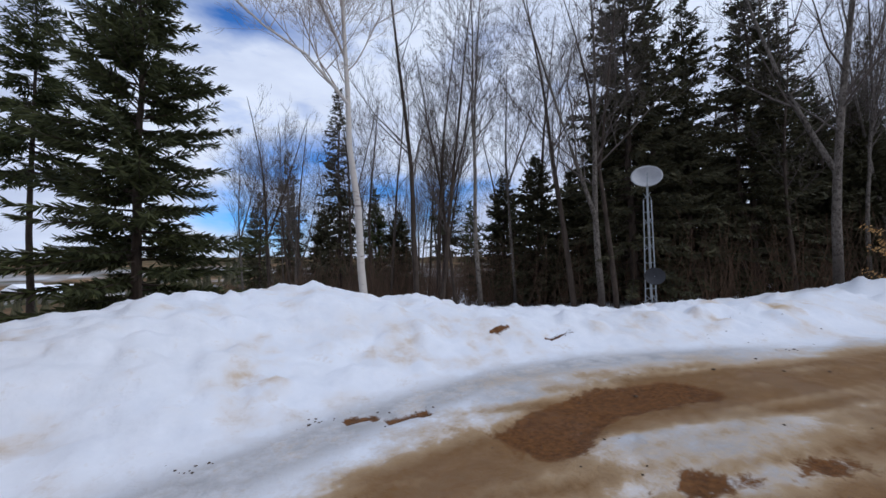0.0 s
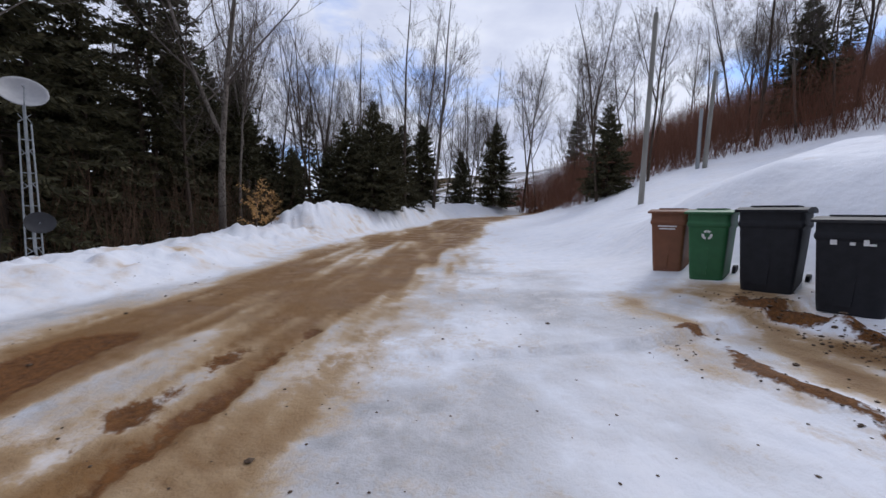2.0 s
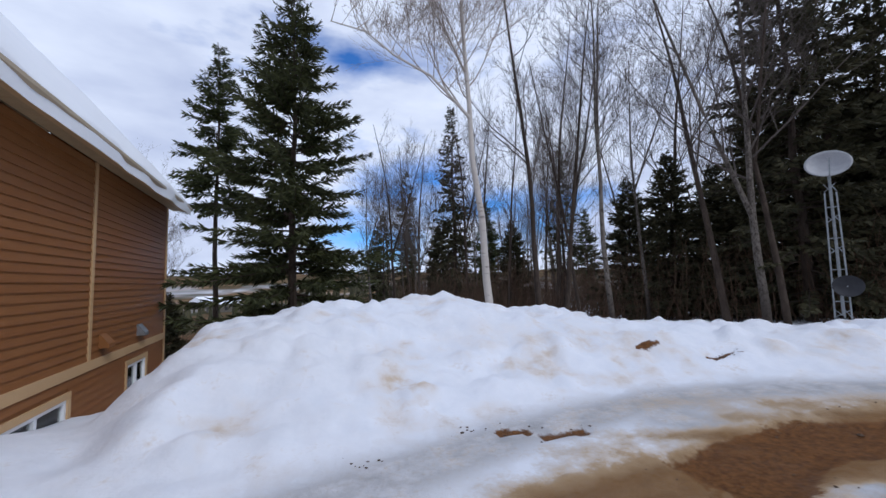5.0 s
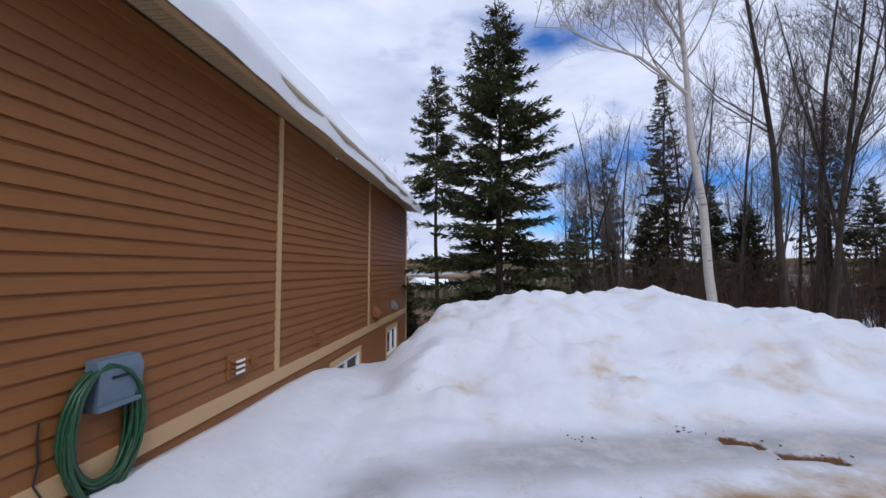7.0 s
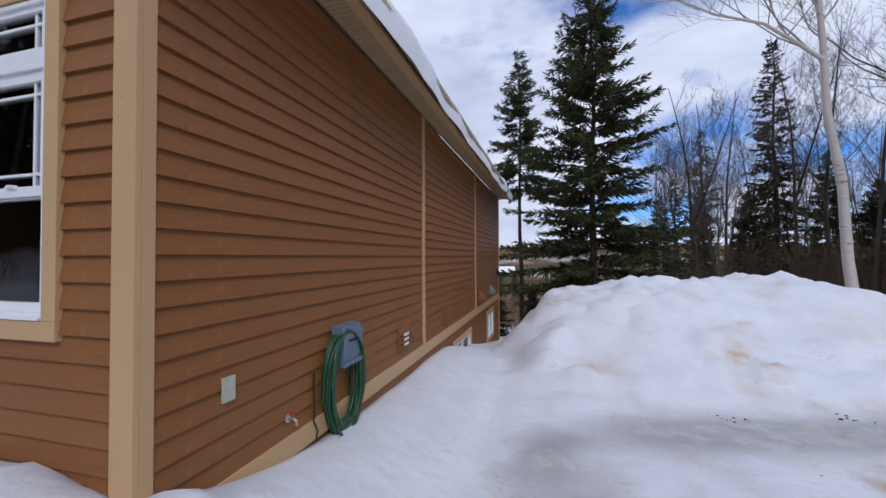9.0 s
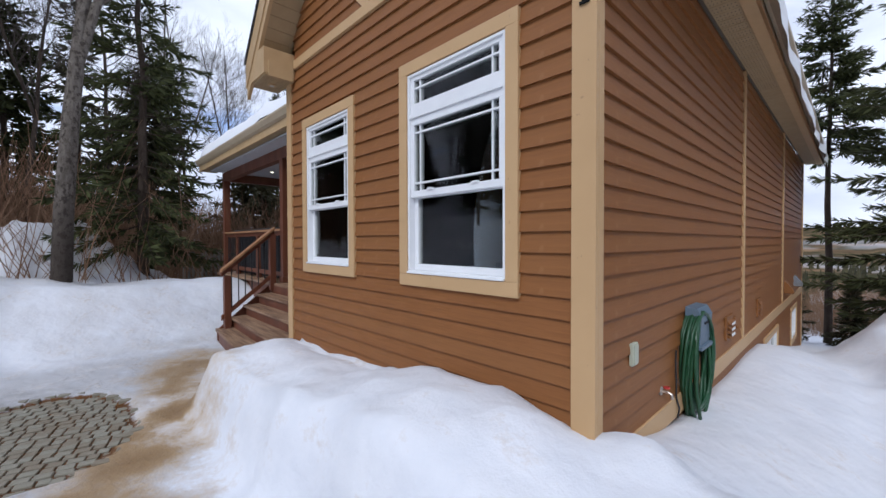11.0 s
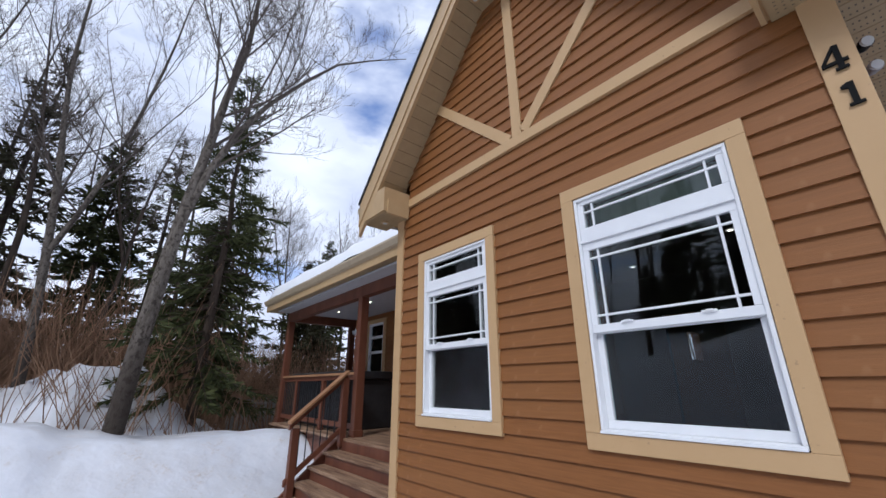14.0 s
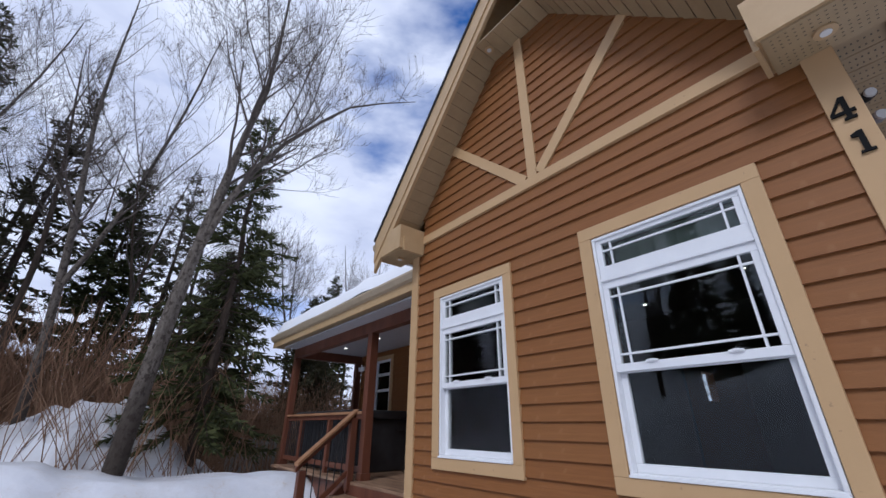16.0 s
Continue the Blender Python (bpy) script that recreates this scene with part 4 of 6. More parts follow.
def build_porch_roof():
    r = tagged(new("porch_roof"), "low porch roof with beige fascia under thick snow", kind="structure")
    y0, z0, sl = 0.52, 3.50, 0.42
    x0, x1 = PL - 0.45, WX - 0.002
    part("deck", Shape().prism([(y0, z0 + 0.12), (5.5, z0 + 0.12 + sl * 4.98), (5.5, z0 + 0.2 + sl * 4.98), (y0, z0 + 0.2)], "x", x0, x1), SHINGLE, r)
    part("eave_fascia", Shape().box(x0, x1, y0, y0 + 0.03, z0 - 0.10, z0 + 0.12), FASCIA, r, "beige fascia")
    part("gutter", Shape().prism([(y0, z0 + 0.03), (y0 - 0.05, z0 + 0.05), (y0 - 0.09, z0 + 0.12), (y0 - 0.09, z0 + 0.15), (y0, z0 + 0.15)], "x", x0, x1), GUTTER, r, "beige gutter")
    part("soffit", Shape().box(x0, x1, y0 + 0.03, PF - 0.1, z0 - 0.09, z0 - 0.07), SOFFIT, r)
    part("side_fascia", Shape().prism([(y0 + 0.03, z0 - 0.10), (5.5, z0 - 0.1 + sl * 4.97), (5.5, z0 + 0.12 + sl * 4.97), (y0 + 0.03, z0 + 0.12)], "x", x0, x0 + 0.03), FASCIA, r)
    part("front_gable_infill", Shape().prism([(PB + 0.16, 3.6), (5.5, 3.6), (5.5, z0 + 0.1 + sl * 4.9), (PB + 0.16, z0 + 0.1 + sl * 2.3)], "x", x0 + 0.45, x0 + 0.6), SIDING, r)
    s = Shape()
    nx, ny = 70, 12
    for j in range(ny + 1):
        f = j / ny
        for i in range(nx + 1):
            x = x0 + 0.02 + (x1 - x0 - 0.02) * i / nx
            y = y0 - 0.03 + 5.0 * f ** 1.6
            e = min(1.0, math.sin(min(f * 14, 1.57)) + 0.02) * min(1.0, i / 3 + 0.05)
            d = 0.27 * e * (1 + 0.3 * float(vnoise(x, y, 1.1, 3)))
            s.v.append((x, y + 0.05 * float(vnoise(x, 3.3, 0.8, 2)) * (f < 0.1), z0 + 0.2 + sl * (y - y0) + d))
    for j in range(ny):
        for i in range(nx):
            o = j * (nx + 1) + i
            s.f.append((o, o + 1, o + nx + 2, o + nx + 1))
    part("snow_cover", s, SNOW, r, "thick white roof snow", True)


build_porch_roof()
setting("beam_front", Shape().box(PL - 0.05, WX - 0.003, PF - 0.07, PF + 0.07, 3.16, 3.36, 0.006), STAIN, "red-brown stained porch beam")
setting("beam_side", Shape().box(PL - 0.05, PL + 0.09, PF + 0.07, PB, 3.16, 3.36, 0.006), STAIN, "red-brown stained porch beam")


def porch_post(x, y):
    p = thing("porch_post", "red-brown stained square wooden porch post", "post", "porch posts")
    part("shaft", Shape().box(x - 0.07, x + 0.07, y - 0.07, y + 0.07, DECK, 3.16, 0.006), STAIN, p)
    part("base_block", Shape().box(x - 0.085, x + 0.085, y - 0.085, y + 0.085, DECK, DECK + 0.10, 0.006), STAIN, p)


for x, y in ((-6.28, PF), (PL + 0.02, PF), (PL + 0.02, PB - 0.08)):
    porch_post(x, y)


def railing(name, p0, p1, base0, base1, bars, label):
    """A wooden rail with a cap, a bottom rail and thin black bars between two ends."""
    r = thing(name, label, "railing")
    p0, p1 = Vector(p0), Vector(p1)
    n = Vector((-(p1 - p0).y, (p1 - p0).x, 0)).normalized()

    def beam(nm, a, b, wide, tall, mat, lab=""):
        vs = []
        for q in (a, b):
            for sx in (-1, 1):
                for sz in (0, 1):
                    vs.append(Vector(q) + n * sx * wide / 2 + Vector((0, 0, sz * tall)))
        part(nm, Shape().add([v[:] for v in vs], [(0, 1, 3, 2), (4, 6, 7, 5), (0, 4, 5, 1), (2, 3, 7, 6), (0, 2, 6, 4), (1, 5, 7, 3)]), mat, r, lab)
    beam("cap", p0 - Vector((0, 0, 0.04)), p1 - Vector((0, 0, 0.04)), 0.14, 0.04, RAILWOOD, "worn orange wooden cap")
    beam("top_rail", p0 - Vector((0, 0, 0.12)), p1 - Vector((0, 0, 0.12)), 0.05, 0.08, STAIN)
    b0, b1 = Vector((p0.x, p0.y, base0)), Vector((p1.x, p1.y, base1))
    beam("bottom_rail", b0, b1, 0.05, 0.08, STAIN)
    for i in range(bars):
        f = (i + 0.5) / bars
        a, b = b0.lerp(b1, f) + Vector((0, 0, 0.08)), p0.lerp(p1, f) - Vector((0, 0, 0.12))
        part("baluster", Shape().tube([a, b], 0.009, 6), BLACK, r)
    return r


rail = railing("porch_railing", (PL + 0.09, PF, 1.90), (-6.35, PF, 1.90), 1.02, 1.02, 34, "red-brown wooden porch railing with thin black balusters")
for x in (-9.0, -7.65):
    part("middle_post", Shape().box(x - 0.045, x + 0.045, PF - 0.04, PF + 0.04, DECK, 1.78, 0.004), STAIN, rail)
stair_rail = railing("stair_railing", (-6.30, -0.06, 1.20), (-6.30, 0.80, 1.92), 0.36, 1.05, 8, "sloping wooden stair handrail with thin black balusters")
part("newel", Shape().box(-6.35, -6.25, -0.02, 0.08, 0.2, 1.10, 0.005), STAIN, stair_rail)
part("newel", Shape().box(-6.35, -6.25, 0.72, 0.82, 0.8, 1.80, 0.005), STAIN, stair_rail)


def build_stairs():
    st = thing("porch_stairs", "worn weathered brown wooden porch stairs", "stairs")
    rise, run = 0.174, 0.215
    for k in range(5):
        z, y = 0.05 + rise * (k + 1), -0.12 + run * k
        skew = (0.24, 0.14, 0.04, 0, 0)[k]
        xr = WX - 0.035 if y > 0 else WX + 0.03
        o = [(-6.42, y), (xr, y - skew), (xr, y + 0.30), (-6.42, y + 0.30)]
        if k < 4:
            part("tread", Shape().prism(o, "z", z - 0.04, z), TREAD, st)
            m = [(p, (q + 0.145 if q < y + 0.2 else q)) for p, q in o]
            part("tread_board", Shape().prism(m, "z", z - 0.002, z + 0.003), TREAD, st)
        q = [(-6.36, y + 0.03), (xr - 0.01, y + 0.03 - skew), (xr - 0.01, y + 0.06 - skew), (-6.36, y + 0.06)]
        part("riser", Shape().prism(q, "z", z - rise - (0.06 if k == 0 else 0.0), z - 0.041), STAIN, st)
    part("stringer", Shape().prism([(-0.10, 0.02), (-0.10, 0.20), (0.76, 0.90), (0.76, 0.02)], "x", -6.42, -6.37), STAIN, st)


build_stairs()
tub = thing("hot_tub", "black covered hot tub behind the porch railing", "hot tub")
part("cabinet", Shape().box(-9.75, -7.1, 1.2, 2.5, DECK, 1.80, 0.03), COVER, tub)
for i in range(13):
    part("slat", Shape().box(-9.7 + i * 0.2, -9.53 + i * 0.2, 1.185, 1.2, DECK + 0.05, 1.72), COVER, tub)
part("cover", Shape().box(-9.82, -7.03, 1.13, 2.57, 1.80, 1.95, 0.04), COVER, tub, "black vinyl cover")
table = thing("bistro_table", "small round black metal bistro table", "table")
part("tabletop", Shape().disc((-7.35, 2.2, 1.60), 0.28, 0.02, "z", 24), BLACK, table)
for k in range(4):
    a = 0.6 + k * 1.571
    pts = [(-7.35 + math.cos(a) * r, 2.2 + math.sin(a) * r, z) for r, z in ((0.24, 1.60), (0.20, 1.45), (0.12, 1.25), (0.17, 1.05), (0.25, DECK))]
    part("leg", Shape().tube(pts, 0.010, 6), BLACK, table)
chair = thing("bistro_chair", "black metal bistro chair beside the table", "chair")
part("seat", Shape().disc((-6.75, 2.35, 1.37), 0.20, 0.02, "z", 20), BLACK, chair)
part("backrest", Shape().tube([(-6.62, 2.20, 1.37), (-6.57, 2.2, 1.80), (-6.57, 2.34, 1.88), (-6.57, 2.48, 1.80), (-6.62, 2.50, 1.37)], 0.011, 6), BLACK, chair)
for dx, dy in ((-0.15, -0.15), (0.15, -0.15), (-0.15, 0.15), (0.15, 0.15)):
    part("leg", Shape().tube([(-6.75 + dx * 0.8, 2.35 + dy * 0.8, 1.37), (-6.75 + dx * 1.2, 2.35 + dy * 1.2, DECK)], 0.010, 6), BLACK, chair)


def downlight(name, c, axis, label, lit):
    d = thing(name, label, "light fixture")
    sg = -1
    part("ring", Shape().disc(c, 0.048, 0.010 * sg, axis, 24), FASCIA if not lit else VINYL, d)
    c2 = (c[0], c[1], c[2] - 0.0105)
    part("lens", Shape().disc(c2, 0.024, -0.005, axis, 20), LAMP if lit else LENS, d)


for x in (-8.9, -7.4, -5.6, -4.4):
    downlight("porch_downlight", (x, 1.75, 3.36), "z", "small lit recessed downlight in the porch ceiling", True)
downlight("eave_downlight", (0.02, -0.165, 3.445), "z", "round beige recessed eave light", False)
downlight("eave_downlight", (-3.72, -0.165, 3.445), "z", "round beige recessed eave light", False)
downlight("eave_downlight", (-2.15, -0.17, 5.40), "z", "round beige recessed gable light", False)
for x, y in ((-2.4, 1.6), (-1.2, 2.8), (-2.6, 3.4)):
    downlight("ceiling_light", (x, y, EAVE - 0.25), "z", "small lit ceiling spotlight inside the room", True)
spot = thing("security_light", "white twin-head security floodlight under the eave", "light fixture")
part("bracket", Shape().box(0.012, 0.045, 0.40, 0.50, 3.24, 3.36, 0.005), VINYL, spot)
for y, h, mat in ((0.37, 3.335, BLACKP), (0.42, 3.215, DISHGREY)):
    head = part("head", Shape().tube([(0.045, y + 0.05, h), (0.065, y + 0.02, h - 0.004), (0.085, y - 0.03, h - 0.012)], [0.014, 0.026, 0.030], 14), mat, spot)
    part("lamp_face", Shape().tube([(0.085, y - 0.031, h - 0.012), (0.089, y - 0.042, h - 0.014)], [0.028, 0.024], 14), LENS, head, "pale lamp face")
spot = thing("security_light", "grey floodlight on the porch corner", "light fixture")
part("bracket", Shape().box(PL + 0.3, PL + 0.36, PB - 0.05, PB, 3.0, 3.08, 0.005), VINYL, spot)
for d in (-0.09, 0.09):
    part("head", Shape().tube([(PL + 0.33, PB - 0.05, 3.04), (PL + 0.33 + d, PB - 0.16, 3.0)], [0.03, 0.055], 12), VINYL, spot)


# ---- house number ----
def numeral(ch, shapes):
    q = Shape()
    for k, outline in enumerate(shapes):
        q.prism(outline, "y", -0.044 - 0.0006 * k, -0.0325)
    tagged(part("house_number", q, NUMERAL), "black metal house numeral %s on the corner board" % ch, "house number", "house numerals")


def slab(x0, x1, z0, z1):
    return [(x0, z0), (x1, z0), (x1, z1), (x0, z1)]


numeral("4", [slab(-0.047, -0.026, 3.013, 3.138), slab(-0.097, -0.008, 3.043, 3.059), [(-0.097, 3.059), (-0.084, 3.059), (-0.034, 3.138), (-0.047, 3.140)], slab(-0.058, -0.014, 3.008, 3.020)])
numeral("1", [slab(-0.046, -0.024, 2.826, 2.935), slab(-0.060, -0.010, 2.818, 2.830), [(-0.046, 2.905), (-0.046, 2.934), (-0.068, 2.922), (-0.066, 2.912)]])


# ---- fittings on the long side wall ----
def side_box(name, y0, y1, z0, z1, depth, mat, label, cat):
    t = thing(name, label, cat)
    part("body", Shape().box(0.012, depth, y0, y1, z0, z1, 0.006), mat, t)
    return t


outlet = side_box("outdoor_outlet", 0.42, 0.50, 0.94, 1.07, 0.034, OUTLET, "pale outdoor electrical outlet box on the siding", "outlet")
part("cover_plate", Shape().box(0.034, 0.040, 0.43, 0.49, 0.95, 1.06, 0.002), OUTLET, outlet)
tap = thing("garden_tap", "metal garden tap with red handle on the wall", "tap")
part("flange", Shape().disc((0.01, 0.95, 0.66), 0.028, 0.012, "x", 16), BRASS, tap)
part("spout", Shape().tube([(0.02, 0.95, 0.66), (0.06, 0.95, 0.66), (0.080, 0.95, 0.65), (0.084, 0.95, 0.62)], 0.010, 10), BRASS, tap)
part("handle", Shape().disc((0.052, 0.95, 0.685), 0.020, 0.010, "z", 14), REDTAP, tap)
wire = thing("wall_cable", "thin dark cable hanging down the siding", "cable")
part("cable", Shape().tube([(0.03, 1.22, 0.88), (0.03, 1.215, 0.78), (0.032, 1.225, 0.66), (0.04, 1.20, 0.55), (0.05, 1.24, 0.46), (0.04, 1.23, 0.40)], 0.006, 6), BLACK, wire)


def build_hose():
    h = thing("hose_hanger", "blue-grey plastic hose hanger box on the siding", "hose hanger")
    o = [(0.02, 0.84), (0.115, 0.85), (0.128, 1.09), (0.095, 1.15), (0.02, 1.16)]
    s = Shape()
    s.prism([(p, q) for p, q in o], "y", 1.47, 1.78)
    part("box", s, BLUEGREY, h)
    # a raised black bar stands in for the shade in the grip slot
    part("recess", Shape().box(0.127, 0.134, 1.55, 1.68, 1.03, 1.045), BLACKP, h)
    part("lip", Shape().box(0.11, 0.136, 1.46, 1.79, 0.845, 0.875, 0.004), BLUEGREY, h)
    g = thing("garden_hose", "coiled dark green garden hose on its hanger", "hose")
    rnd = random.Random(4)
    for k in range(13):
        w, low = 0.24 + rnd.uniform(-0.035, 0.035), 0.30 + rnd.uniform(0, 0.14)
        x = 0.035 + 0.0078 * k
        pts = []
        for i in range(25):
            a = 6.2832 * i / 24
            cz = (1.12 + low) / 2
            pts.append((x + 0.012 * math.sin(a * 2 + k), 1.545 + w * math.sin(a) * (0.92 + 0.12 * math.cos(a)), cz + (1.12 - low) / 2 * math.cos(a) - 0.05 * abs(math.sin(a))))
        part("coil", Shape().tube(pts, 0.0125, 7, False), HOSE, g, "", True)


build_hose()


def wall_vent(y0, y1, z0, z1, mat, label, louvres):
    t = thing("wall_vent", label, "vent", "wall vents")
    part("plate", Shape().box(0.012, 0.035, y0, y1, z0, z1, 0.004), mat, t)
    for i in range(louvres):
        z = z0 + 0.03 + (z1 - z0 - 0.06) * i / louvres
        part("louvre", Shape().prism([(0.036, z), (0.062, z - 0.006), (0.062, z), (0.036, z + 0.03)], "y", y0 + 0.025, y1 - 0.025), mat, t)
    return t


v = wall_vent(2.82, 3.12, 0.66, 0.90, SIDING, "brown wall vent with louvres", 4)
for k in range(3):
    part("flap", Shape().box(0.063, 0.068, 2.90, 3.04, 0.70 + k * 0.055, 0.725 + k * 0.055), VINYL, v)
wall_vent(3.22, 3.32, 0.70, 0.84, SIDING, "small brown cable cover", 1)
wall_vent(4.70, 4.92, 0.64, 0.88, SIDING, "brown wall vent with louvres", 4)
for y, mat, lab in ((7.85, SIDING, "brown hooded dryer vent"), (9.55, STEEL, "grey hooded exhaust vent")):
    t = thing("exhaust_hood", lab, "vent")
    part("hood", Shape().prism([(0.01, 0.68), (0.15, 0.68), (0.15, 0.74), (0.03, 0.90), (0.01, 0.90)], "y", y - 0.12, y + 0.12), mat, t)
    part("flap", Shape().box(0.05, 0.14, y - 0.1, y + 0.1, 0.672, 0.68), BLACKP, t)

# ---- bins ----
def wheelie_bin(x, y, turn, mat, lidmat, label, ink, h=1.08, w=0.60):
    z = min(ground_z(x + a, y + b) for a in (-0.2, 0.2) for b in (-0.25, 0.2)) - 0.02
    b = thing("wheelie_bin", label, "bin", "row of wheelie bins", pose(x, y, z, 0, 0, turn))
    dp = w * 1.12
    s = Shape()
    rings = []
    for f, inset in ((0.0, 0.075), (0.12, 0.062), (0.80, 0.022), (0.83, 0.002), (0.86, 0.0), (0.90, 0.012), (1.0, 0.010)):
        hw, hd, r = w / 2 - inset, dp / 2 - inset * 0.9, 0.06
        ring = []
        for cx, cy, a0 in ((hw - r, hd - r, 0), (-hw + r, hd - r, 90), (-hw + r, -hd + r, 180), (hw - r, -hd + r, 270)):
            for k in range(4):
                a = radians(a0 + 30 * k)
                ring.append((cx + r * math.cos(a), cy + r * math.sin(a), f * h * 0.92))
        rings.append(ring)
    n = 16
    s.v = [p for r in rings for p in r]
    s.f = [(i * n + k, i * n + (k + 1) % n, (i + 1) * n + (k + 1) % n, (i + 1) * n + k) for i in range(len(rings) - 1) for k in range(n)] + [tuple(range(n - 1, -1, -1)), tuple(range(6 * n, 7 * n))]
    part("body", s, mat, b)
    part("rib", Shape().prism([(-w * 0.20, 0.10), (w * 0.02, 0.10), (w * 0.06, h * 0.46), (-w * 0.16, h * 0.46)], "y", -dp / 2 + 0.035, -dp / 2 + 0.085), mat, b)
    t = h * 0.92
    lid = Shape().prism([(-dp / 2 - 0.03, t), (-dp / 2 - 0.035, t + 0.035), (-dp / 4, t + 0.075), (dp / 4, t + 0.085), (dp / 2 + 0.02, t + 0.05), (dp / 2 + 0.02, t)], "x", -w / 2 - 0.025, w / 2 + 0.025)
    ob = part("lid", lid, lidmat, b)
    part("lid_panel", Shape().box(-w / 2 + 0.10, w / 2 - 0.10, -dp / 4, dp / 4 - 0.02, t + 0.078, t + 0.098, 0.006), lidmat, ob)
    part("handle", Shape().tube([(-w / 2 + 0.06, dp / 2 + 0.06, t - 0.02), (w / 2 - 0.06, dp / 2 + 0.06, t - 0.02)], 0.016, 10), mat, b)
    for sx in (-1, 1):
        wh = part("wheel", Shape().disc((sx * (w / 2 - 0.03) - (0.05 if sx < 0 else 0), dp / 2 - 0.04, 0.12), 0.12, 0.05, "x", 20), BLACKP, b)
    y0 = -dp / 2 + 0.018
    for u0, u1, v0, v1 in ink:
        part("print", Shape().box(u0 * w, u1 * w, y0 - 0.012, y0 + 0.02, v0 * h, v1 * h), WHITEINK, b)
    return b


words = [(-0.30, -0.10, 0.765, 0.79), (-0.08, 0.02, 0.765, 0.79), (0.04, 0.30, 0.765, 0.79)]
wheelie_bin(7.99, -6.94, 203, BROWNP, BROWNP, "brown plastic wheelie bin standing in snow", words + [(-0.26, 0.24, 0.715, 0.735), (-0.22, 0.2, 0.675, 0.695)], 1.15)
green = wheelie_bin(7.20, -6.83, 202, GREENP, GREENP, "green plastic recycling wheelie bin with a white symbol", words, 1.15)
for k in range(3):
    a0 = 90 + 120 * k
    o = [(0.075 * math.cos(radians(a0 + d)), 0.735 + 0.075 * math.sin(radians(a0 + d))) for d in (-45, -15, 15, 45)]
    i = [(0.042 * math.cos(radians(a0 + d)), 0.735 + 0.042 * math.sin(radians(a0 + d))) for d in (45, 15, -15, -45)]
    part("symbol", Shape().prism(o + i, "y", -0.327, -0.29), WHITEINK, green)
wheelie_bin(6.31, -6.82, 198, BLACKP, BLACKP, "black plastic wheelie bin with white lettering", words, 1.20, 0.72)
wheelie_bin(5.44, -6.92, 194, BLACKP, GREYP, "black plastic wheelie bin with grey lid, leaning", [(-0.28, -0.20, 0.70, 0.75), (-0.05, 0.01, 0.70, 0.73), (0.10, 0.16, 0.70, 0.76), (0.16, 0.24, 0.70, 0.72)], 1.20, 0.74)


# ---- dish on its lattice mast, and the power poles ----
def build_mast():
    x, y = 14.46, 4.85
    z = ground_z(x, y)
    m = thing("satellite_mast", "grey galvanised lattice mast with a satellite dish", "antenna mast")
    top = 3.75
    legs = [(x + 0.16 * math.cos(a), y + 0.16 * math.sin(a)) for a in (0.3, 2.4, 4.5)]
    for px, py in legs:
        part("leg", Shape().tube([(px, py, z), (x + (px - x) * 0.7, y + (py - y) * 0.7, top - 0.35)], 0.018, 8), STEEL, m)
    for k in range(9):
        h = z + 0.25 + k * 0.36
        f = 1 - 0.3 * (h - z) / (top - z)
        for i in range(3):
            a, b = legs[i], legs[(i + 1) % 3]
            part("brace", Shape().tube([(x + (a[0] - x) * f, y + (a[1] - y) * f, h), (x + (b[0] - x) * f, y + (b[1] - y) * f, h + (0.0 if k % 2 else 0.18))], 0.009, 6), STEEL, m)
    part("pipe", Shape().tube([(x, y, z + 0.3), (x, y, top + 0.15)], 0.03, 10), STEEL, m)
    low = Shape()
    face = look((0, 0, 0), (-0.85, -0.40, 0.25)).to_3x3()
    hub = Vector((x - 0.22, y - 0.22, z + 0.95))
    for back in (0, 1):
        for r in range(5):
            for k in range(20):
                a = 6.2832 * k / 20
                low.v.append((hub + face @ Vector((0.26 * r / 4 * math.cos(a), 0.24 * r / 4 * math.sin(a), -0.06 * (r / 4) ** 2 + 0.012 * back)))[:])
        for r in range(4):
            for k in range(20):
                o = back * 100 + r * 20
                low.f.append((o + k, o + (k + 1) % 20, o + 20 + (k + 1) % 20, o + 20 + k))
    part("small_dish", low, GREYP, m, "small dull grey dish low on the mast", True)
    part("dish_bracket", Shape().tube([(x, y, z + 0.95), hub[:]], 0.02, 8), STEEL, m)
    bm = Shape()
    rings, sides = 7, 28
    aim = look((0, 0, 0), (-0.80, -0.42, 0.42)).to_3x3()
    c = Vector((x - 0.02, y, 4.02))
    for side in (0, 1):
        for r in range(rings + 1):
            q = r / rings
            for k in range(sides):
                a = 6.2832 * k / sides
                p = Vector((0.41 * q * math.cos(a), 0.36 * q * math.sin(a), -0.13 * q * q + 0.012 * side))
                bm.v.append((c + aim @ p)[:])
    o = (rings + 1) * sides
    for side in (0, 1):
        for r in range(rings):
            for k in range(sides):
                bm.f.append((side * o + r * sides + k, side * o + r * sides + (k + 1) % sides, side * o + (r + 1) * sides + (k + 1) % sides, side * o + (r + 1) * sides + k))
    for k in range(sides):
        bm.f.append((rings * sides + k, rings * sides + (k + 1) % sides, o + rings * sides + (k + 1) % sides, o + rings * sides + k))
    part("dish", bm, DISHGREY, m, "pale grey oval dish", True)
    tip = c + aim @ Vector((0, -0.15, -0.55))
    part("feed_arm", Shape().tube([(c + aim @ Vector((0, -0.34, -0.10)))[:], tip[:]], 0.014, 6), STEEL, m)
    part("feed_horn", Shape().tube([tip[:], (tip + aim @ Vector((0, 0.05, 0.12)))[:]], 0.035, 10), DISHGREY, m)


build_mast()


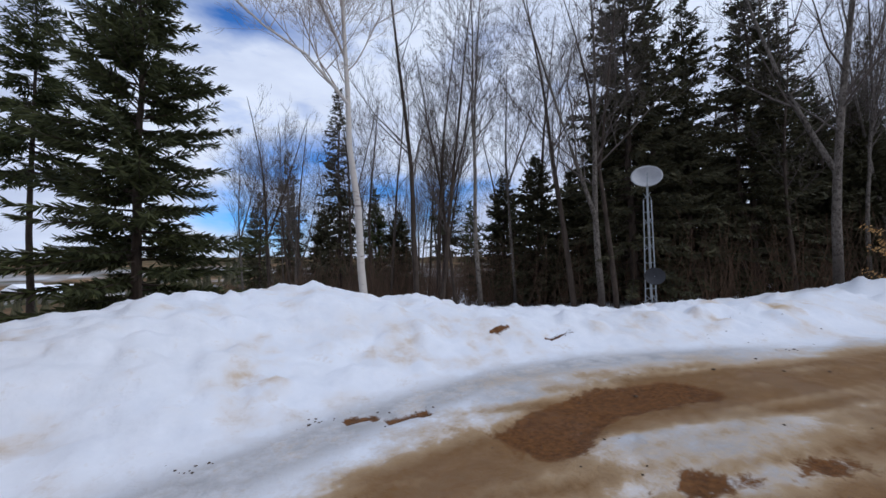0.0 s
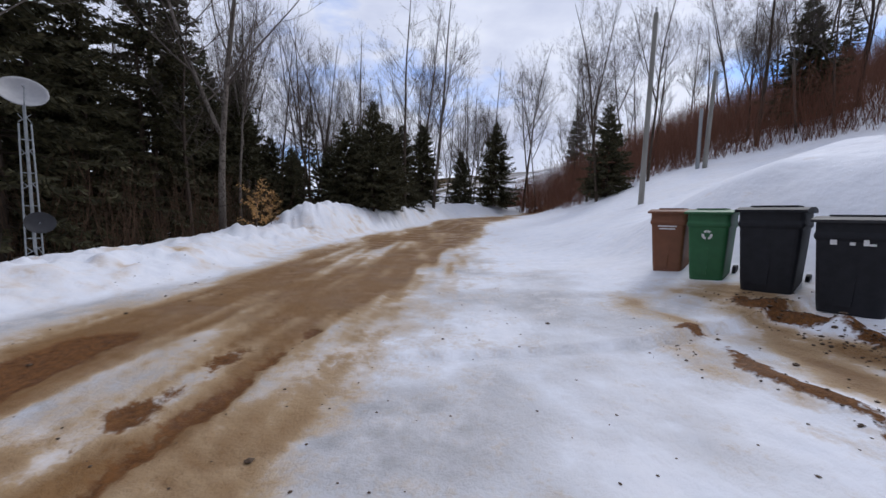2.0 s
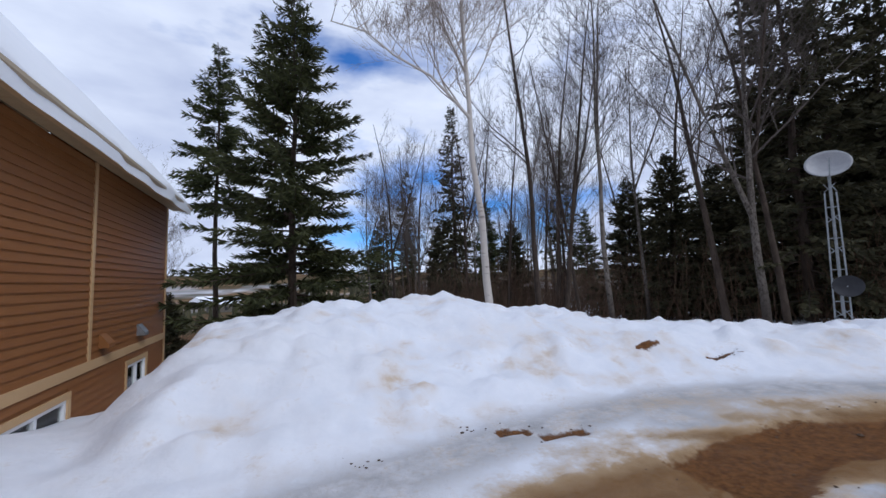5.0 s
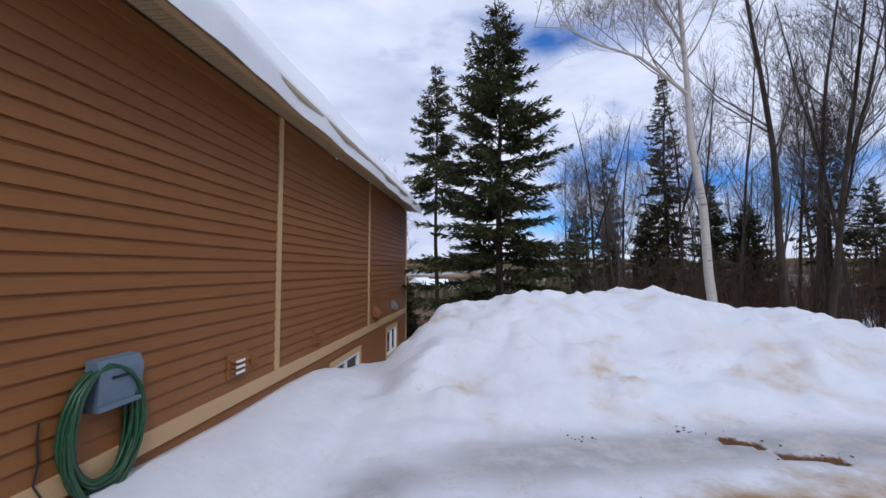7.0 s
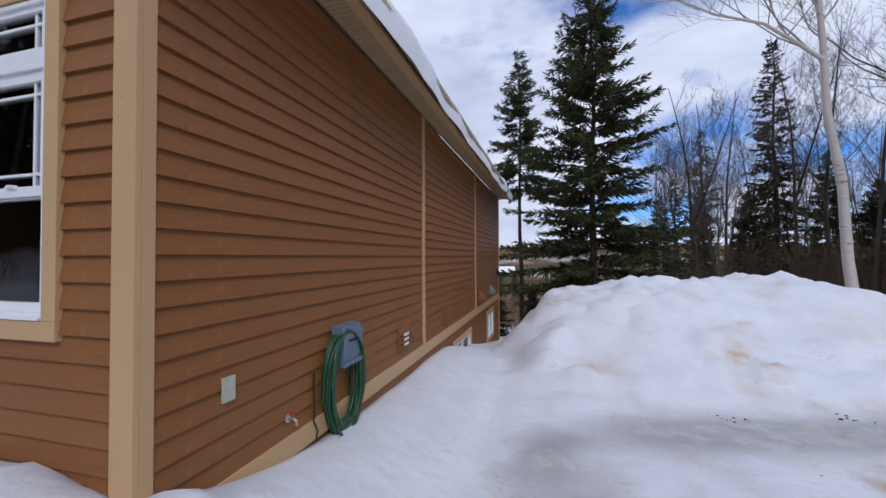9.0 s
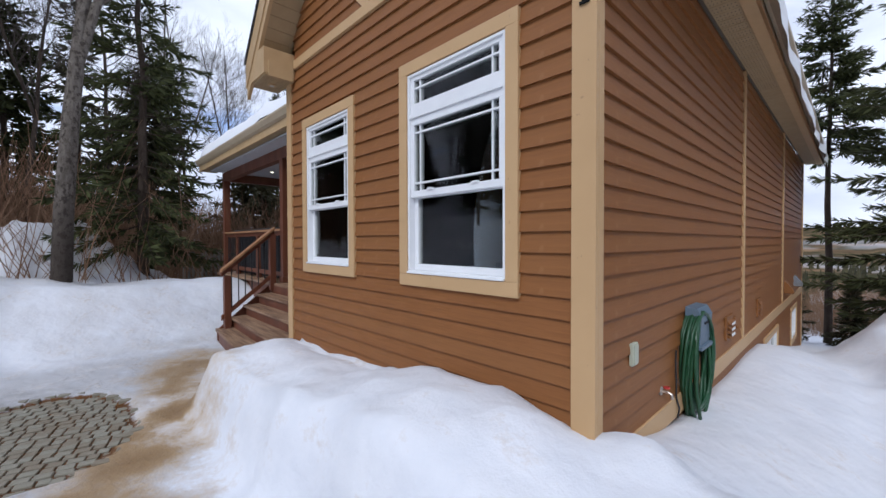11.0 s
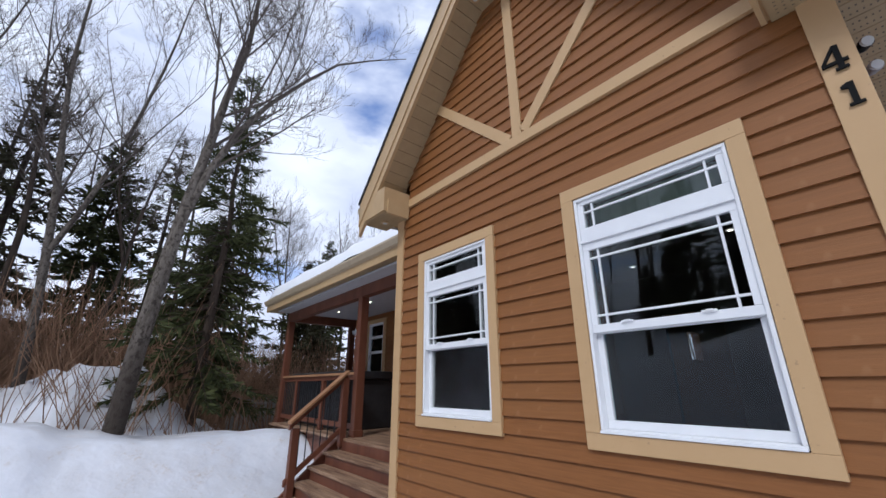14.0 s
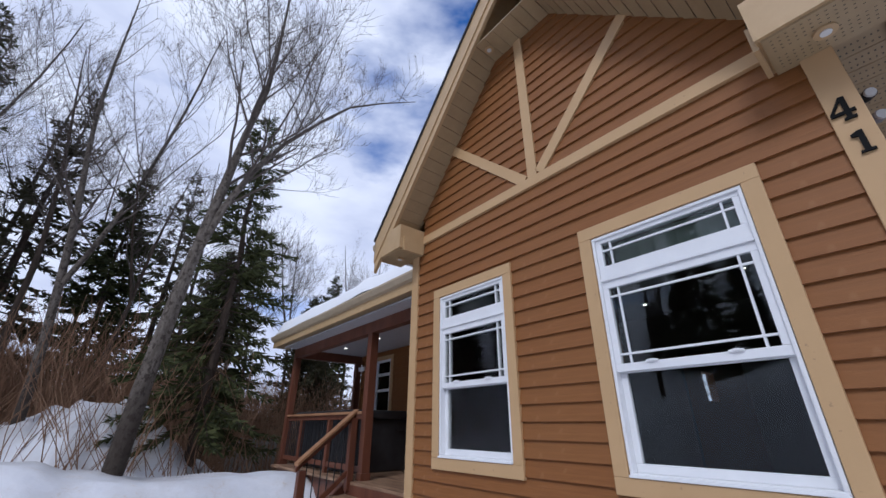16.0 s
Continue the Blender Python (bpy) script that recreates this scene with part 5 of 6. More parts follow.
def power_pole(x, y, top, double=False):
    z = ground_z(x, y) - 0.3
    p = thing("power_pole", "grey weathered wooden power pole", "utility pole", "power poles")
    part("shaft", Shape().tube([(x, y, z), (x - 0.12, y, (z + top) / 2), (x - 0.25, y, top)], [0.125, 0.11, 0.095], 12), POLEWOOD, p)
    part("insulator", Shape().tube([(x - 0.25, y, top - 0.02), (x - 0.25, y, top + 0.22)], [0.03, 0.05], 8), DISHGREY, p)
    part("guard", Shape().tube([(x + 0.16, y - 0.05, z + 0.2), (x + 0.02, y - 0.05, z + 3.4)], 0.03, 8), STEEL, p)
    if double:
        part("second_shaft", Shape().tube([(x + 0.45, y, z), (x + 0.42, y, top - 2.0)], [0.11, 0.09], 12), STEEL, p)


power_pole(16.3, -15.5, 10.4)
power_pole(19.0, -23.5, 10.0, True)


# ---- trees ----
def sweep(shape, pts, r0, r1, sides):
    shape.tube(pts, [r0 + (r1 - r0) * i / (len(pts) - 1) for i in range(len(pts))], sides, False)


def bare_tree_meshes(seed, h, r, lean=(0, 0), first=0.35, spread=0.75, twigs=1.0, mats=(None, None), fork=0.0, fork_way=None, guide=()):
    """Trunk with limbs, and a crown of fine branching twigs."""
    rnd = random.Random(seed)
    trunk, crown = Shape(), Shape()

    def path(p, d, length, steps, bend, lift):
        pts, q, v = [p], p, d.normalized()
        for _ in range(steps):
            v = (v + Vector((rnd.uniform(-bend, bend), rnd.uniform(-bend, bend), rnd.uniform(-bend, bend) * 0.5 + lift))).normalized()
            q = q + v * length / steps
            pts.append(q)
        return pts

    def limb(p, d, length, rad, level):
        steps = 6 if level == 1 else (4 if level == 2 else 3)
        pts = path(p, d, length, steps, 0.16, 0.10)
        shape = crown
        sweep(shape, pts, rad, rad * 0.35, 6 if level == 1 else (4 if level == 2 else 3))
        if level >= 4:
            return
        count = {1: 7, 2: 6, 3: 4}[level]
        count = max(2, int(count * twigs))
        for i in range(count):
            f = rnd.uniform(0.25, 1.0) * (len(pts) - 1)
            k = min(int(f), len(pts) - 2)
            b = pts[k].lerp(pts[k + 1], f - k)
            ax = (pts[k + 1] - pts[k]).normalized()
            side = ax.cross(Vector((rnd.uniform(-1, 1), rnd.uniform(-1, 1), rnd.uniform(-0.4, 1)))).normalized()
            nd = ax * rnd.uniform(0.5, 0.9) + side * rnd.uniform(0.5, 0.95) + Vector((0, 0, 0.25))
            limb(b, nd, length * rnd.uniform(0.35, 0.6), max(rad * (1 - 0.6 * f / (len(pts) - 1)) * 0.5, 0.0045), level + 1)

    base = path(Vector((0, 0, -0.4)), Vector((lean[0], lean[1], 1)), h * 0.97, 12, 0.05, 0.03)
    stems = [(base, r)]
    if fork:
        k = int(12 * fork)
        d = (base[k + 1] - base[k]).normalized() + (Vector(fork_way) if fork_way else Vector((rnd.uniform(-0.5, 0.5), rnd.uniform(-0.5, 0.5), 0)))
        stems.append((path(base[k], d, h * (1 - fork) * 0.9, 8, 0.06, 0.08), r * (1 - 0.75 * fork) * 0.8))
    if guide:
        stems = [([Vector(q) + Vector((rnd.uniform(-0.04, 0.04), rnd.uniform(-0.04, 0.04), 0)) * (i > 0) for i, q in enumerate(pts)], rad) for pts, rad in guide]
        base = stems[0][0]
    for pts, rad in stems:
        sweep(trunk, pts, rad, 0.012, 9)
        n = len(pts) - 1
        start = first if pts is base else 0.1
        for i in range(int(17 * twigs ** 0.5)):
            f = (start + (1 - start) * (i + rnd.random()) / 17) * n
            k = min(int(f), n - 1)
            b = pts[k].lerp(pts[k + 1], f - k)
            a = rnd.uniform(0, 6.2832)
            nd = Vector((math.cos(a) * spread, math.sin(a) * spread, rnd.uniform(0.35, 0.95)))
            rel = f / n
            limb(b, nd, h * rnd.uniform(0.16, 0.30) * (1.15 - 0.75 * rel), max(rad * (1 - rel) * 0.42, 0.010), 1 if rel < 0.7 else 2)
    return trunk.mesh("trunk", mats[0], True), crown.mesh("crown", mats[1])


def spruce_meshes(seed, h, r, wide, bare=0.1, dense=1.0, mats=(None, None), droop=0.25, blades=3, gap=1.0):
    """A straight trunk and whorls of drooping boughs with small needle sprays."""
    rnd = random.Random(seed)
    trunk = Shape()
    sweep(trunk, [(rnd.uniform(-0.02, 0.02) * i, rnd.uniform(-0.02, 0.02) * i, -0.4 + (h + 0.4) * i / 8) for i in range(9)], r, 0.012, 9)
    V, F = [], []

    def spray(p, ax, size):
        up = Vector((rnd.uniform(-0.5, 0.5), rnd.uniform(-0.5, 0.5), 1))
        sd = ax.cross(up).normalized()
        for sgn in (-1, 1, 0.25, -0.6, 0.6)[:blades]:
            d = (ax * rnd.uniform(0.5, 0.9) + sd * sgn * rnd.uniform(0.5, 1.0) + Vector((0, 0, rnd.uniform(-0.75, 0.4)))).normalized()
            n = d.cross(Vector((rnd.uniform(-1, 1), rnd.uniform(-1, 1), rnd.uniform(-0.3, 1)))).normalized() * size * (0.15 if blades < 4 else 0.085)
            o = len(V)
            q = p + d * size
            m = p + d * size * 0.5
            V.extend([p[:], (m + n)[:], q[:], (m - n)[:]])
            F.append((o, o + 1, o + 2, o + 3))
    z = h * bare
    while z < h * 0.985:
        f = (z - h * bare) / (h * (1 - bare))
        length = wide * (1 - f) ** 0.85 * (0.55 + 0.45 * min(1, f * 5 + 0.35)) + 0.10
        for _ in range(max(4, int(rnd.uniform(5, 8) * dense))):
            a = rnd.uniform(0, 6.2832)
            L = length * rnd.uniform(0.40, 1.18)
            slope = 0.55 * f - droop * (1 - f) + rnd.uniform(-0.12, 0.12)
            pts = [Vector((0, 0, z + rnd.uniform(-0.12, 0.12)))]
            for k in range(1, 5):
                q = k / 4
                pts.append(pts[0] + Vector((math.cos(a) * L * q, math.sin(a) * L * q, L * (slope * q - 0.18 * q * q + 0.14 * q ** 4))))
            sweep(trunk, pts, 0.010 + 0.010 * L, 0.004, 3)
            steps = max(4, int(L / 0.085 * dense))
            for i in range(steps):
                q = 0.16 + 0.86 * (i + rnd.random()) / steps
                k = min(int(q * 4), 3)
                ax = (pts[k + 1] - pts[k]).normalized()
                spray(pts[k] + (pts[k + 1] - pts[k]) * (q * 4 - k), ax, (0.13 + 0.19 * min(1.0, L) * (1.1 - abs(q - 0.45))) * rnd.uniform(0.7, 1.25))
        z += h * 0.0165 * gap * (1.15 - 0.4 * f) / max(0.6, min(dense, 1.2))
    crown = Shape()
    crown.v, crown.f = V, F
    return trunk.mesh("trunk", mats[0]), crown.mesh("crown", mats[1])


def plant(meshes, x, y, turn, size, label, group="", tilt=(0, 0), sink=0.0, name="tree"):
    t = thing(name, label, "tree", group, pose(x, y, ground_z(x, y) - sink, tilt[0], tilt[1], turn) @ Matrix.Diagonal((size, size, size, 1)))
    part("trunk", meshes[0], None, t)
    part("crown", meshes[1], None, t)
    return t


def polar(bearing, dist, eye=(3.0, -0.35)):
    return eye[0] + dist * math.cos(radians(bearing)), eye[1] + dist * math.sin(radians(bearing))


DEC = [bare_tree_meshes(11, 14.5, 0.115, (0.03, 0.0), 0.34, 0.7, 0.86, (BARK, TWIG)),
       bare_tree_meshes(12, 13.0, 0.10, (-0.05, 0.03), 0.42, 0.55, 0.86, (BARK, TWIG), 0.45),
       bare_tree_meshes(13, 15.5, 0.125, (0.02, -0.05), 0.30, 0.65, 0.86, (ASPEN, TWIG), 0.3),
       bare_tree_meshes(14, 11.0, 0.07, (0.08, 0.02), 0.30, 0.5, 0.75, (BARK, TWIG)),
       bare_tree_meshes(15, 12.0, 0.085, (0.0, 0.09), 0.45, 0.6, 0.75, (ASPEN, TWIG), 0.5)]
SPR = [spruce_meshes(21, 11.5, 0.15, 2.3, 0.10, 1.0, (BARK, NEEDLE)),
       spruce_meshes(22, 13.0, 0.17, 2.1, 0.16, 0.75, (BARK, NEEDLE_DULL)),
       spruce_meshes(23, 7.5, 0.10, 2.3, 0.04, 1.0, (BARK, NEEDLE_DULL), 0.15),
       spruce_meshes(24, 10.0, 0.13, 1.3, 0.30, 0.7, (BARK, NEEDLE_DULL))]
DARKSPRUCE = spruce_meshes(25, 15.0, 0.17, 3.1, 0.05, 1.0, (BARK, NEEDLE_DULL), 0.25)
GREY, GREEN = "bare grey-brown deciduous tree standing in snow", "dark green spruce with drooping boughs"

# the trees that stand out, by where they stand
hero = spruce_meshes(31, 11.6, 0.15, 3.2, 0.06, 1.25, (BARK, NEEDLE), 0.12, 5, 1.55)
plant(hero, 2.95, 12.0, 0, 1.0, "tall full green spruce behind the snow bank", "", (0, 0), 0, "spruce")
plant(spruce_meshes(36, 12.8, 0.12, 1.6, 0.50, 1.2, (BARK, NEEDLE), 0.25, 5, 1.5), 0.35, 16.4, 40, 1.0, "slim spruce with a long bare trunk", "", (0, 0), 0, "spruce")
plant(SPR[2], -0.9, 15.5, 10, 0.42, "small dense spruce at the house corner", "", (0, 0), 0, "spruce")
plant(SPR[2], 0.9, 14.6, 80, 0.26, "small young spruce in snow", "", (0, 0), 0, "spruce")
plant(spruce_meshes(33, 12.8, 0.15, 1.55, 0.14, 0.9, (BARK, NEEDLE_DULL), 0.3), *polar(67.3, 23), 0, 1.0, "narrow pointed brownish spruce", "", (0, 0), 0, "spruce")
birch = bare_tree_meshes(41, 12.0, 0.095, (0, 0), 0.46, 0.62, 1.0, (BIRCH, BIRCHTWIG), guide=[
    ([(0.04, 0, -0.5), (-0.05, 0.02, 0.9), (-0.20, 0.0, 2.4), (-0.32, 0.05, 3.9), (-0.40, 0.0, 5.2), (-0.46, 0.1, 6.8), (-0.50, 0.05, 8.4), (-0.48, 0.1, 10.0), (-0.55, 0.0, 11.8)], 0.105),
    ([(-0.40, 0.0, 4.9), (-0.85, 0.05, 5.35), (-1.40, 0.0, 5.80), (-2.25, 0.1, 6.25), (-3.0, 0.0, 6.62), (-3.7, 0.1, 6.75)], 0.042),
    ([(-0.44, 0.05, 6.0), (-0.75, 0.2, 6.9), (-1.3, 0.3, 7.9), (-1.7, 0.4, 9.2)], 0.035)])
plant(birch, 7.38, 8.35, 0, 1.0, "white-barked birch at the top of the snow bank", "", (0, 0), 0, "birch")
for bearing, dist, kind, turn, size, tx, ty in (
        (56.0, 13.5, 0, 40, 0.95, 0, -7), (52.5, 14.0, 1, 100, 0.9, 0, -3), (50.5, 15.5, 3, 200, 1.0, 3, 3), (46.8, 12.2, 4, 10, 1.0, 0, 0), (34.0, 15.0, 0, 250, 1.0, 4, -5),
        (30.4, 14.0, 2, 130, 0.95, 0, 1), (28.5, 14.6, 1, 310, 1.0, -2, 1), (7.4, 17.5, 2, 60, 1.15, 0, 0), (10.5, 19, 3, 20, 1.1, 0, 3),
        (3.7, 25, 4, 80, 1.15, 0, 0), (-16.5, 33, 0, 30, 1.3, 0, 0), (-20.6, 36, 2, 300, 1.35, 1, 2), (-25.5, 45, 3, 190, 1.3, 0, 5),
        (-33.4, 49, 1, 75, 1.6, 0, 0), (-34.3, 51, 4, 5, 1.5, 0, 0), (-29.0, 52, 0, 5, 1.4, 0, -3), (-37.4, 44, 3, 15, 0.7, 0, 0), (-43.3, 28, 1, 250, 1.05, 0, 0), (76.0, 17, 1, 30, 0.78, 0, 3), (79, 20, 4, 77, 0.8, 0, 0),
        (104.5, 33, 0, 10, 1.0, 0, 0), (107.5, 30, 2, 60, 0.9, 0, 0), (111, 36, 0, 200, 1.05, 0, 0), (114.5, 33, 2, 15, 1.0, 0, 0), (118, 30, 0, 90, 0.95, 0, 0), (73, 19, 3, 120, 0.95, 0, 4), (60, 18, 3, 10, 1.1, 0, 0), (63, 22, 0, 210, 0.9, 0, 0), (42, 17, 4, 60, 0.95, 2, -3), (38, 19, 0, 160, 1.0, 0, 0)):
    plant(DEC[kind], *polar(bearing, dist), turn, size, GREY, "roadside trees", (tx, ty))
for bearing, dist, kind, turn, size in ((24.0, 18.5, 1, 0, 1.08), (38.8, 18.5, 2, 50, 0.92), (34, 20, 2, 120, 0.85), (43.5, 21, 2, 20, 0.9), (29.5, 19.0, 2, 200, 1.15), (20.5, 20, 2, 300, 1.05),
                                        (11.0, 22, 1, 90, 0.98), (15.0, 20.5, 3, 10, 1.1), (8.5, 24, 2, 75, 1.05), (5, 26, 2, 10, 0.95), (1.5, 27, 2, 15, 0.8), (-1.0, 25, 2, 210, 0.62), (-8.2, 28, 2, 70, 0.85), (-10.2, 31, 2, 190, 0.95), (-14.2, 30, 2, 20, 0.85), (-3.4, 29, 1, 140, 0.66), (-6, 30, 2, 33, 0.8), (-12, 27, 2, 250, 0.95),
                                        (-16, 34, 2, 160, 0.95), (-19, 38, 2, 5, 1.0), (-29.5, 46, 2, 95, 1.25), (-24.5, 45, 2, 222, 0.9), (-40.5, 60, 0, 45, 0.95), (52, 20, 3, 60, 0.85), (69.5, 26, 2, 60, 0.8), (77.5, 24, 3, 10, 0.75)):
    plant(SPR[kind], *polar(bearing, dist), turn, size, GREEN, "roadside spruces", (0, 0), 0, "spruce")
for bearing, dist, turn, size in ((26.5, 17.0, 0, 1.0), (20.0, 19.0, 70, 0.85), (14.0, 21.0, 140, 0.95)):
    plant(DARKSPRUCE, *polar(bearing, dist), turn, size, "tall dark full spruce behind the snow bank", "roadside spruces", (0, 0), 0, "spruce")
# beside the porch
aspen = bare_tree_meshes(42, 15.5, 0.16, (0, 0), 0.40, 0.6, 1.1, (ASPEN, TWIG), guide=[
    ([(0, 0, -0.4), (0, 0.06, 1.3), (0.02, 0.22, 3.0), (0, 0.30, 4.1), (-0.03, 0.50, 5.9), (0, 0.62, 7.2), (0.03, 0.83, 8.8), (0.08, 0.86, 10.6), (0.05, 0.78, 12.4), (0.1, 0.80, 14.6)], 0.165),
    ([(0, 0.28, 3.9), (0.04, 0.58, 5.2), (0.08, 1.0, 6.4), (0.06, 1.50, 7.4), (0.0, 2.3, 8.6), (0.05, 3.2, 9.7), (0.0, 4.3, 10.6), (0.1, 5.5, 11.4)], 0.085)])
plant(aspen, -9.2, -1.98, 0, 1.0, "tall leaning grey aspen beside the porch", "", (0, 0), 0, "aspen")
plant(spruce_meshes(35, 10.4, 0.14, 2.3, 0.07, 1.0, (BARK, NEEDLE), 0.42, 5, 1.8), -11.9, -0.45, 20, 1.0, "green spruce behind the leaning aspen", "", (0, 0), 0, "spruce")
for x, y, kind, turn, size, tx, ty in ((-13.0, -3.65, 2, 30, 0.9, 2, 0), (-14.5, -4.6, 0, 120, 0.9, -7, 0), (-15.5, -2.9, 1, 10, 0.9, -5, 0), (-13.2, -5.8, 4, 200, 1.0, -4, 2), (-17, -1.0, 0, 60, 0.9, -4, 0),
                                       (-18, -6.4, 2, 140, 0.9, 0, 0), (-16.5, 1.5, 3, 310, 1.0, 0, 0), (-19.5, 4.0, 1, 20, 0.9, 0, 0), (-22, 8, 0, 70, 0.9, 0, 0), (-21, 11, 4, 40, 0.9, 0, 0), (-25, 13, 2, 10, 0.9, 0, 0),
                                       (-17.5, 6.5, 4, 10, 0.85, 0, 0), (-20, -4, 3, 0, 1.1, 0, 0), (-16, -7.5, 1, 44, 1.0, 0, 0), (-23, 2, 2, 88, 0.95, 0, 0)):
    plant(DEC[kind], x, y, turn, size, GREY, "trees by the porch", (tx, ty))
for x, y, kind, turn, size in ((-16.8, -5.5, 1, 0, 0.9), (-18, -3.3, 0, 100, 0.9), (-19, 0.5, 2, 30, 1.1), (-16, 3.6, 2, 200, 0.85), (-21, 6.5, 0, 50, 0.8), (-15.2, -8, 0, 10, 1.0), (-22, -1.5, 1, 77, 1.0), (-19, 9, 2, 10, 1.0)):
    plant(SPR[kind], x, y, turn, size, GREEN, "spruces by the porch", (0, 0), 0, "spruce")
# woods on the slope and round about
rnd = random.Random(99)


def scatter(count, pick, ok, group, spruce_share, big=1.0):
    made = 0
    while made < count:
        x, y = pick()
        if not ok(x, y):
            continue
        made += 1
        if rnd.random() < spruce_share:
            plant(SPR[rnd.choice((0, 1, 2, 2))], x, y, rnd.uniform(0, 360), rnd.uniform(0.6, 1.1), GREEN, group, (0, 0), 0, "spruce")
        else:
            plant(DEC[rnd.randrange(5)], x, y, rnd.uniform(0, 360), big * rnd.uniform(0.7, 1.1), GREY, group, (rnd.uniform(-5, 5), rnd.uniform(-5, 5)))


scatter(58, lambda: polar(rnd.uniform(-84, -24), rnd.uniform(27, 72)), lambda x, y: y < -17 and toe_distance(np.array([x]), np.array([y]))[0][0] < 2 and y < -0.35 * x - 10, "hillside trees", 0.06)
scatter(44, lambda: polar(rnd.uniform(-26, 64), rnd.uniform(21, 52)), lambda x, y: toe_distance(np.array([x]), np.array([y]))[0][0] > 5.5, "woodland trees", 0.16)
scatter(46, lambda: polar(rnd.uniform(-36, 14), rnd.uniform(30, 62)), lambda x, y: toe_distance(np.array([x]), np.array([y]))[0][0] > 4.5, "woods beyond the bend", 0.05, 1.3)
scatter(12, lambda: polar(rnd.uniform(62, 82), rnd.uniform(24, 50)), lambda x, y: True, "far trees", 0.2)
scatter(50, lambda: (rnd.uniform(-34, 6), rnd.uniform(-32, -11)), lambda x, y: y < -13 or x < -9, "trees south of the drive", 0.4)
scatter(16, lambda: polar(rnd.uniform(4, 31), rnd.uniform(22, 34)), lambda x, y: toe_distance(np.array([x]), np.array([y]))[0][0] > 7, "dark woodland spruces", 1.0)
scatter(22, lambda: polar(rnd.uniform(48, 75), rnd.uniform(17, 38)), lambda x, y: toe_distance(np.array([x]), np.array([y]))[0][0] > 5.5, "trees behind the bank", 0.08, 0.9)


# ---- undergrowth ----
def brush(name, count, pick, lo, hi, mat, label, seed, ok=lambda x, y: True, splay=0.45):
    r = random.Random(seed)
    V, F = [], []
    k = 0
    pts = []
    while k < count:
        x, y = pick(r)
        if ok(x, y):
            pts.append((x, y))
            k += 1
    zs = height(np.array([p[0] for p in pts]), np.array([p[1] for p in pts]))
    for (x, y), z in zip(pts, zs):
        for _ in range(3):
            hgt = r.uniform(lo, hi)
            p = Vector((x + r.uniform(-0.1, 0.1), y + r.uniform(-0.1, 0.1), float(z) - 0.05))
            d = Vector((r.uniform(-splay, splay), r.uniform(-splay, splay), 1)).normalized()
            w = 0.0030 + 0.0026 * hgt
            for s in range(3):
                q = p + d * hgt / 3
                u = Vector((w, 0, 0))
                o = len(V)
                v = Vector((0, w, 0))
                V.extend([(p + u)[:], (p - u * 0.5 + v)[:], (p - u * 0.5 - v)[:], (q + u * 0.7)[:], (q - u * 0.35 + v * 0.7)[:], (q - u * 0.35 - v * 0.7)[:]])
                F.extend([(o, o + 1, o + 4, o + 3), (o + 1, o + 2, o + 5, o + 4), (o + 2, o, o + 3, o + 5)])
                if s:
                    e = (d + Vector((r.uniform(-1, 1), r.uniform(-1, 1), r.uniform(-0.1, 0.6)))).normalized()
                    t = p + e * hgt * r.uniform(0.2, 0.4)
                    o = len(V)
                    V.extend([(p + u * 0.6)[:], (p - u * 0.6)[:], t[:]])
                    F.append((o, o + 1, o + 2))
                p, w = q, w * 0.7
                d = (d + Vector((r.uniform(-0.25, 0.25), r.uniform(-0.25, 0.25), 0.1))).normalized()
    s = Shape()
    s.v, s.f = V, F
    return tagged(part(name, s, mat), label, "undergrowth", kind="stuff")


brush("hillside_brush", 9000, lambda r: polar(r.uniform(-86, -20), r.uniform(30, 75)), 1.4, 4.6, REDBRUSH, "dense red-brown bare brush on the snowy slope", 5,
      lambda x, y: y < -17 and y < -0.35 * x - 11)
brush("porch_brush", 4200, lambda r: (r.uniform(-21, -9.8), r.uniform(-8.5, 5)), 0.4, 3.4, BRUSH, "bare tan shrubs sticking out of the snow", 6, lambda x, y: x < -13.6 or (y > 0.6 and float(vnoise(x, y, 1.3, 2)) > 0.05) or (x < -10.2 and (x * 7.3 + y * 3.1) % 1.0 < 0.10), 0.8)
brush("woodland_brush", 5600, lambda r: polar(r.uniform(-20, 75), r.uniform(16, 48)), 0.6, 3.6, DARKBRUSH, "brown bare undergrowth between the trees", 8,
      lambda x, y: toe_distance(np.array([x]), np.array([y]))[0][0] > 5)
brush("valley_brush", 5200, lambda r: polar(r.uniform(78, 112), r.uniform(22, 90)), 0.8, 2.6, BRUSH, "tan brush in the valley below the house", 9)


def far_woods():
    """Small far conifers and a few pale houses of the valley."""
    r = random.Random(17)
    s = Shape()
    pts = [polar(r.uniform(58, 116), r.uniform(45, 190)) for _ in range(300)]
    zs = height(np.array([p[0] for p in pts]), np.array([p[1] for p in pts]))
    for (x, y), z in zip(pts, zs):
        if vnoise(x, y, 30, 2) < -0.05:
            continue
        h = r.uniform(2.0, 6.0)
        for k in range(4):
            z0, rad = z + h * (0.08 + 0.22 * k), h * 0.24 * (1 - 0.22 * k)
            ring = [(x + rad * r.uniform(0.6, 1.15) * math.cos(6.283 * i / 7), y + rad * r.uniform(0.6, 1.15) * math.sin(6.283 * i / 7), z0 - r.uniform(0, 0.08) * h) for i in range(7)]
            s.add(ring + [(x, y, z0 + h * 0.36)], [(i, (i + 1) % 7, 7) for i in range(7)])
    tagged(part("far_woods", s, NEEDLE_DULL), "distant dull green conifers in the snowy valley", "trees", kind="stuff")


far_woods()


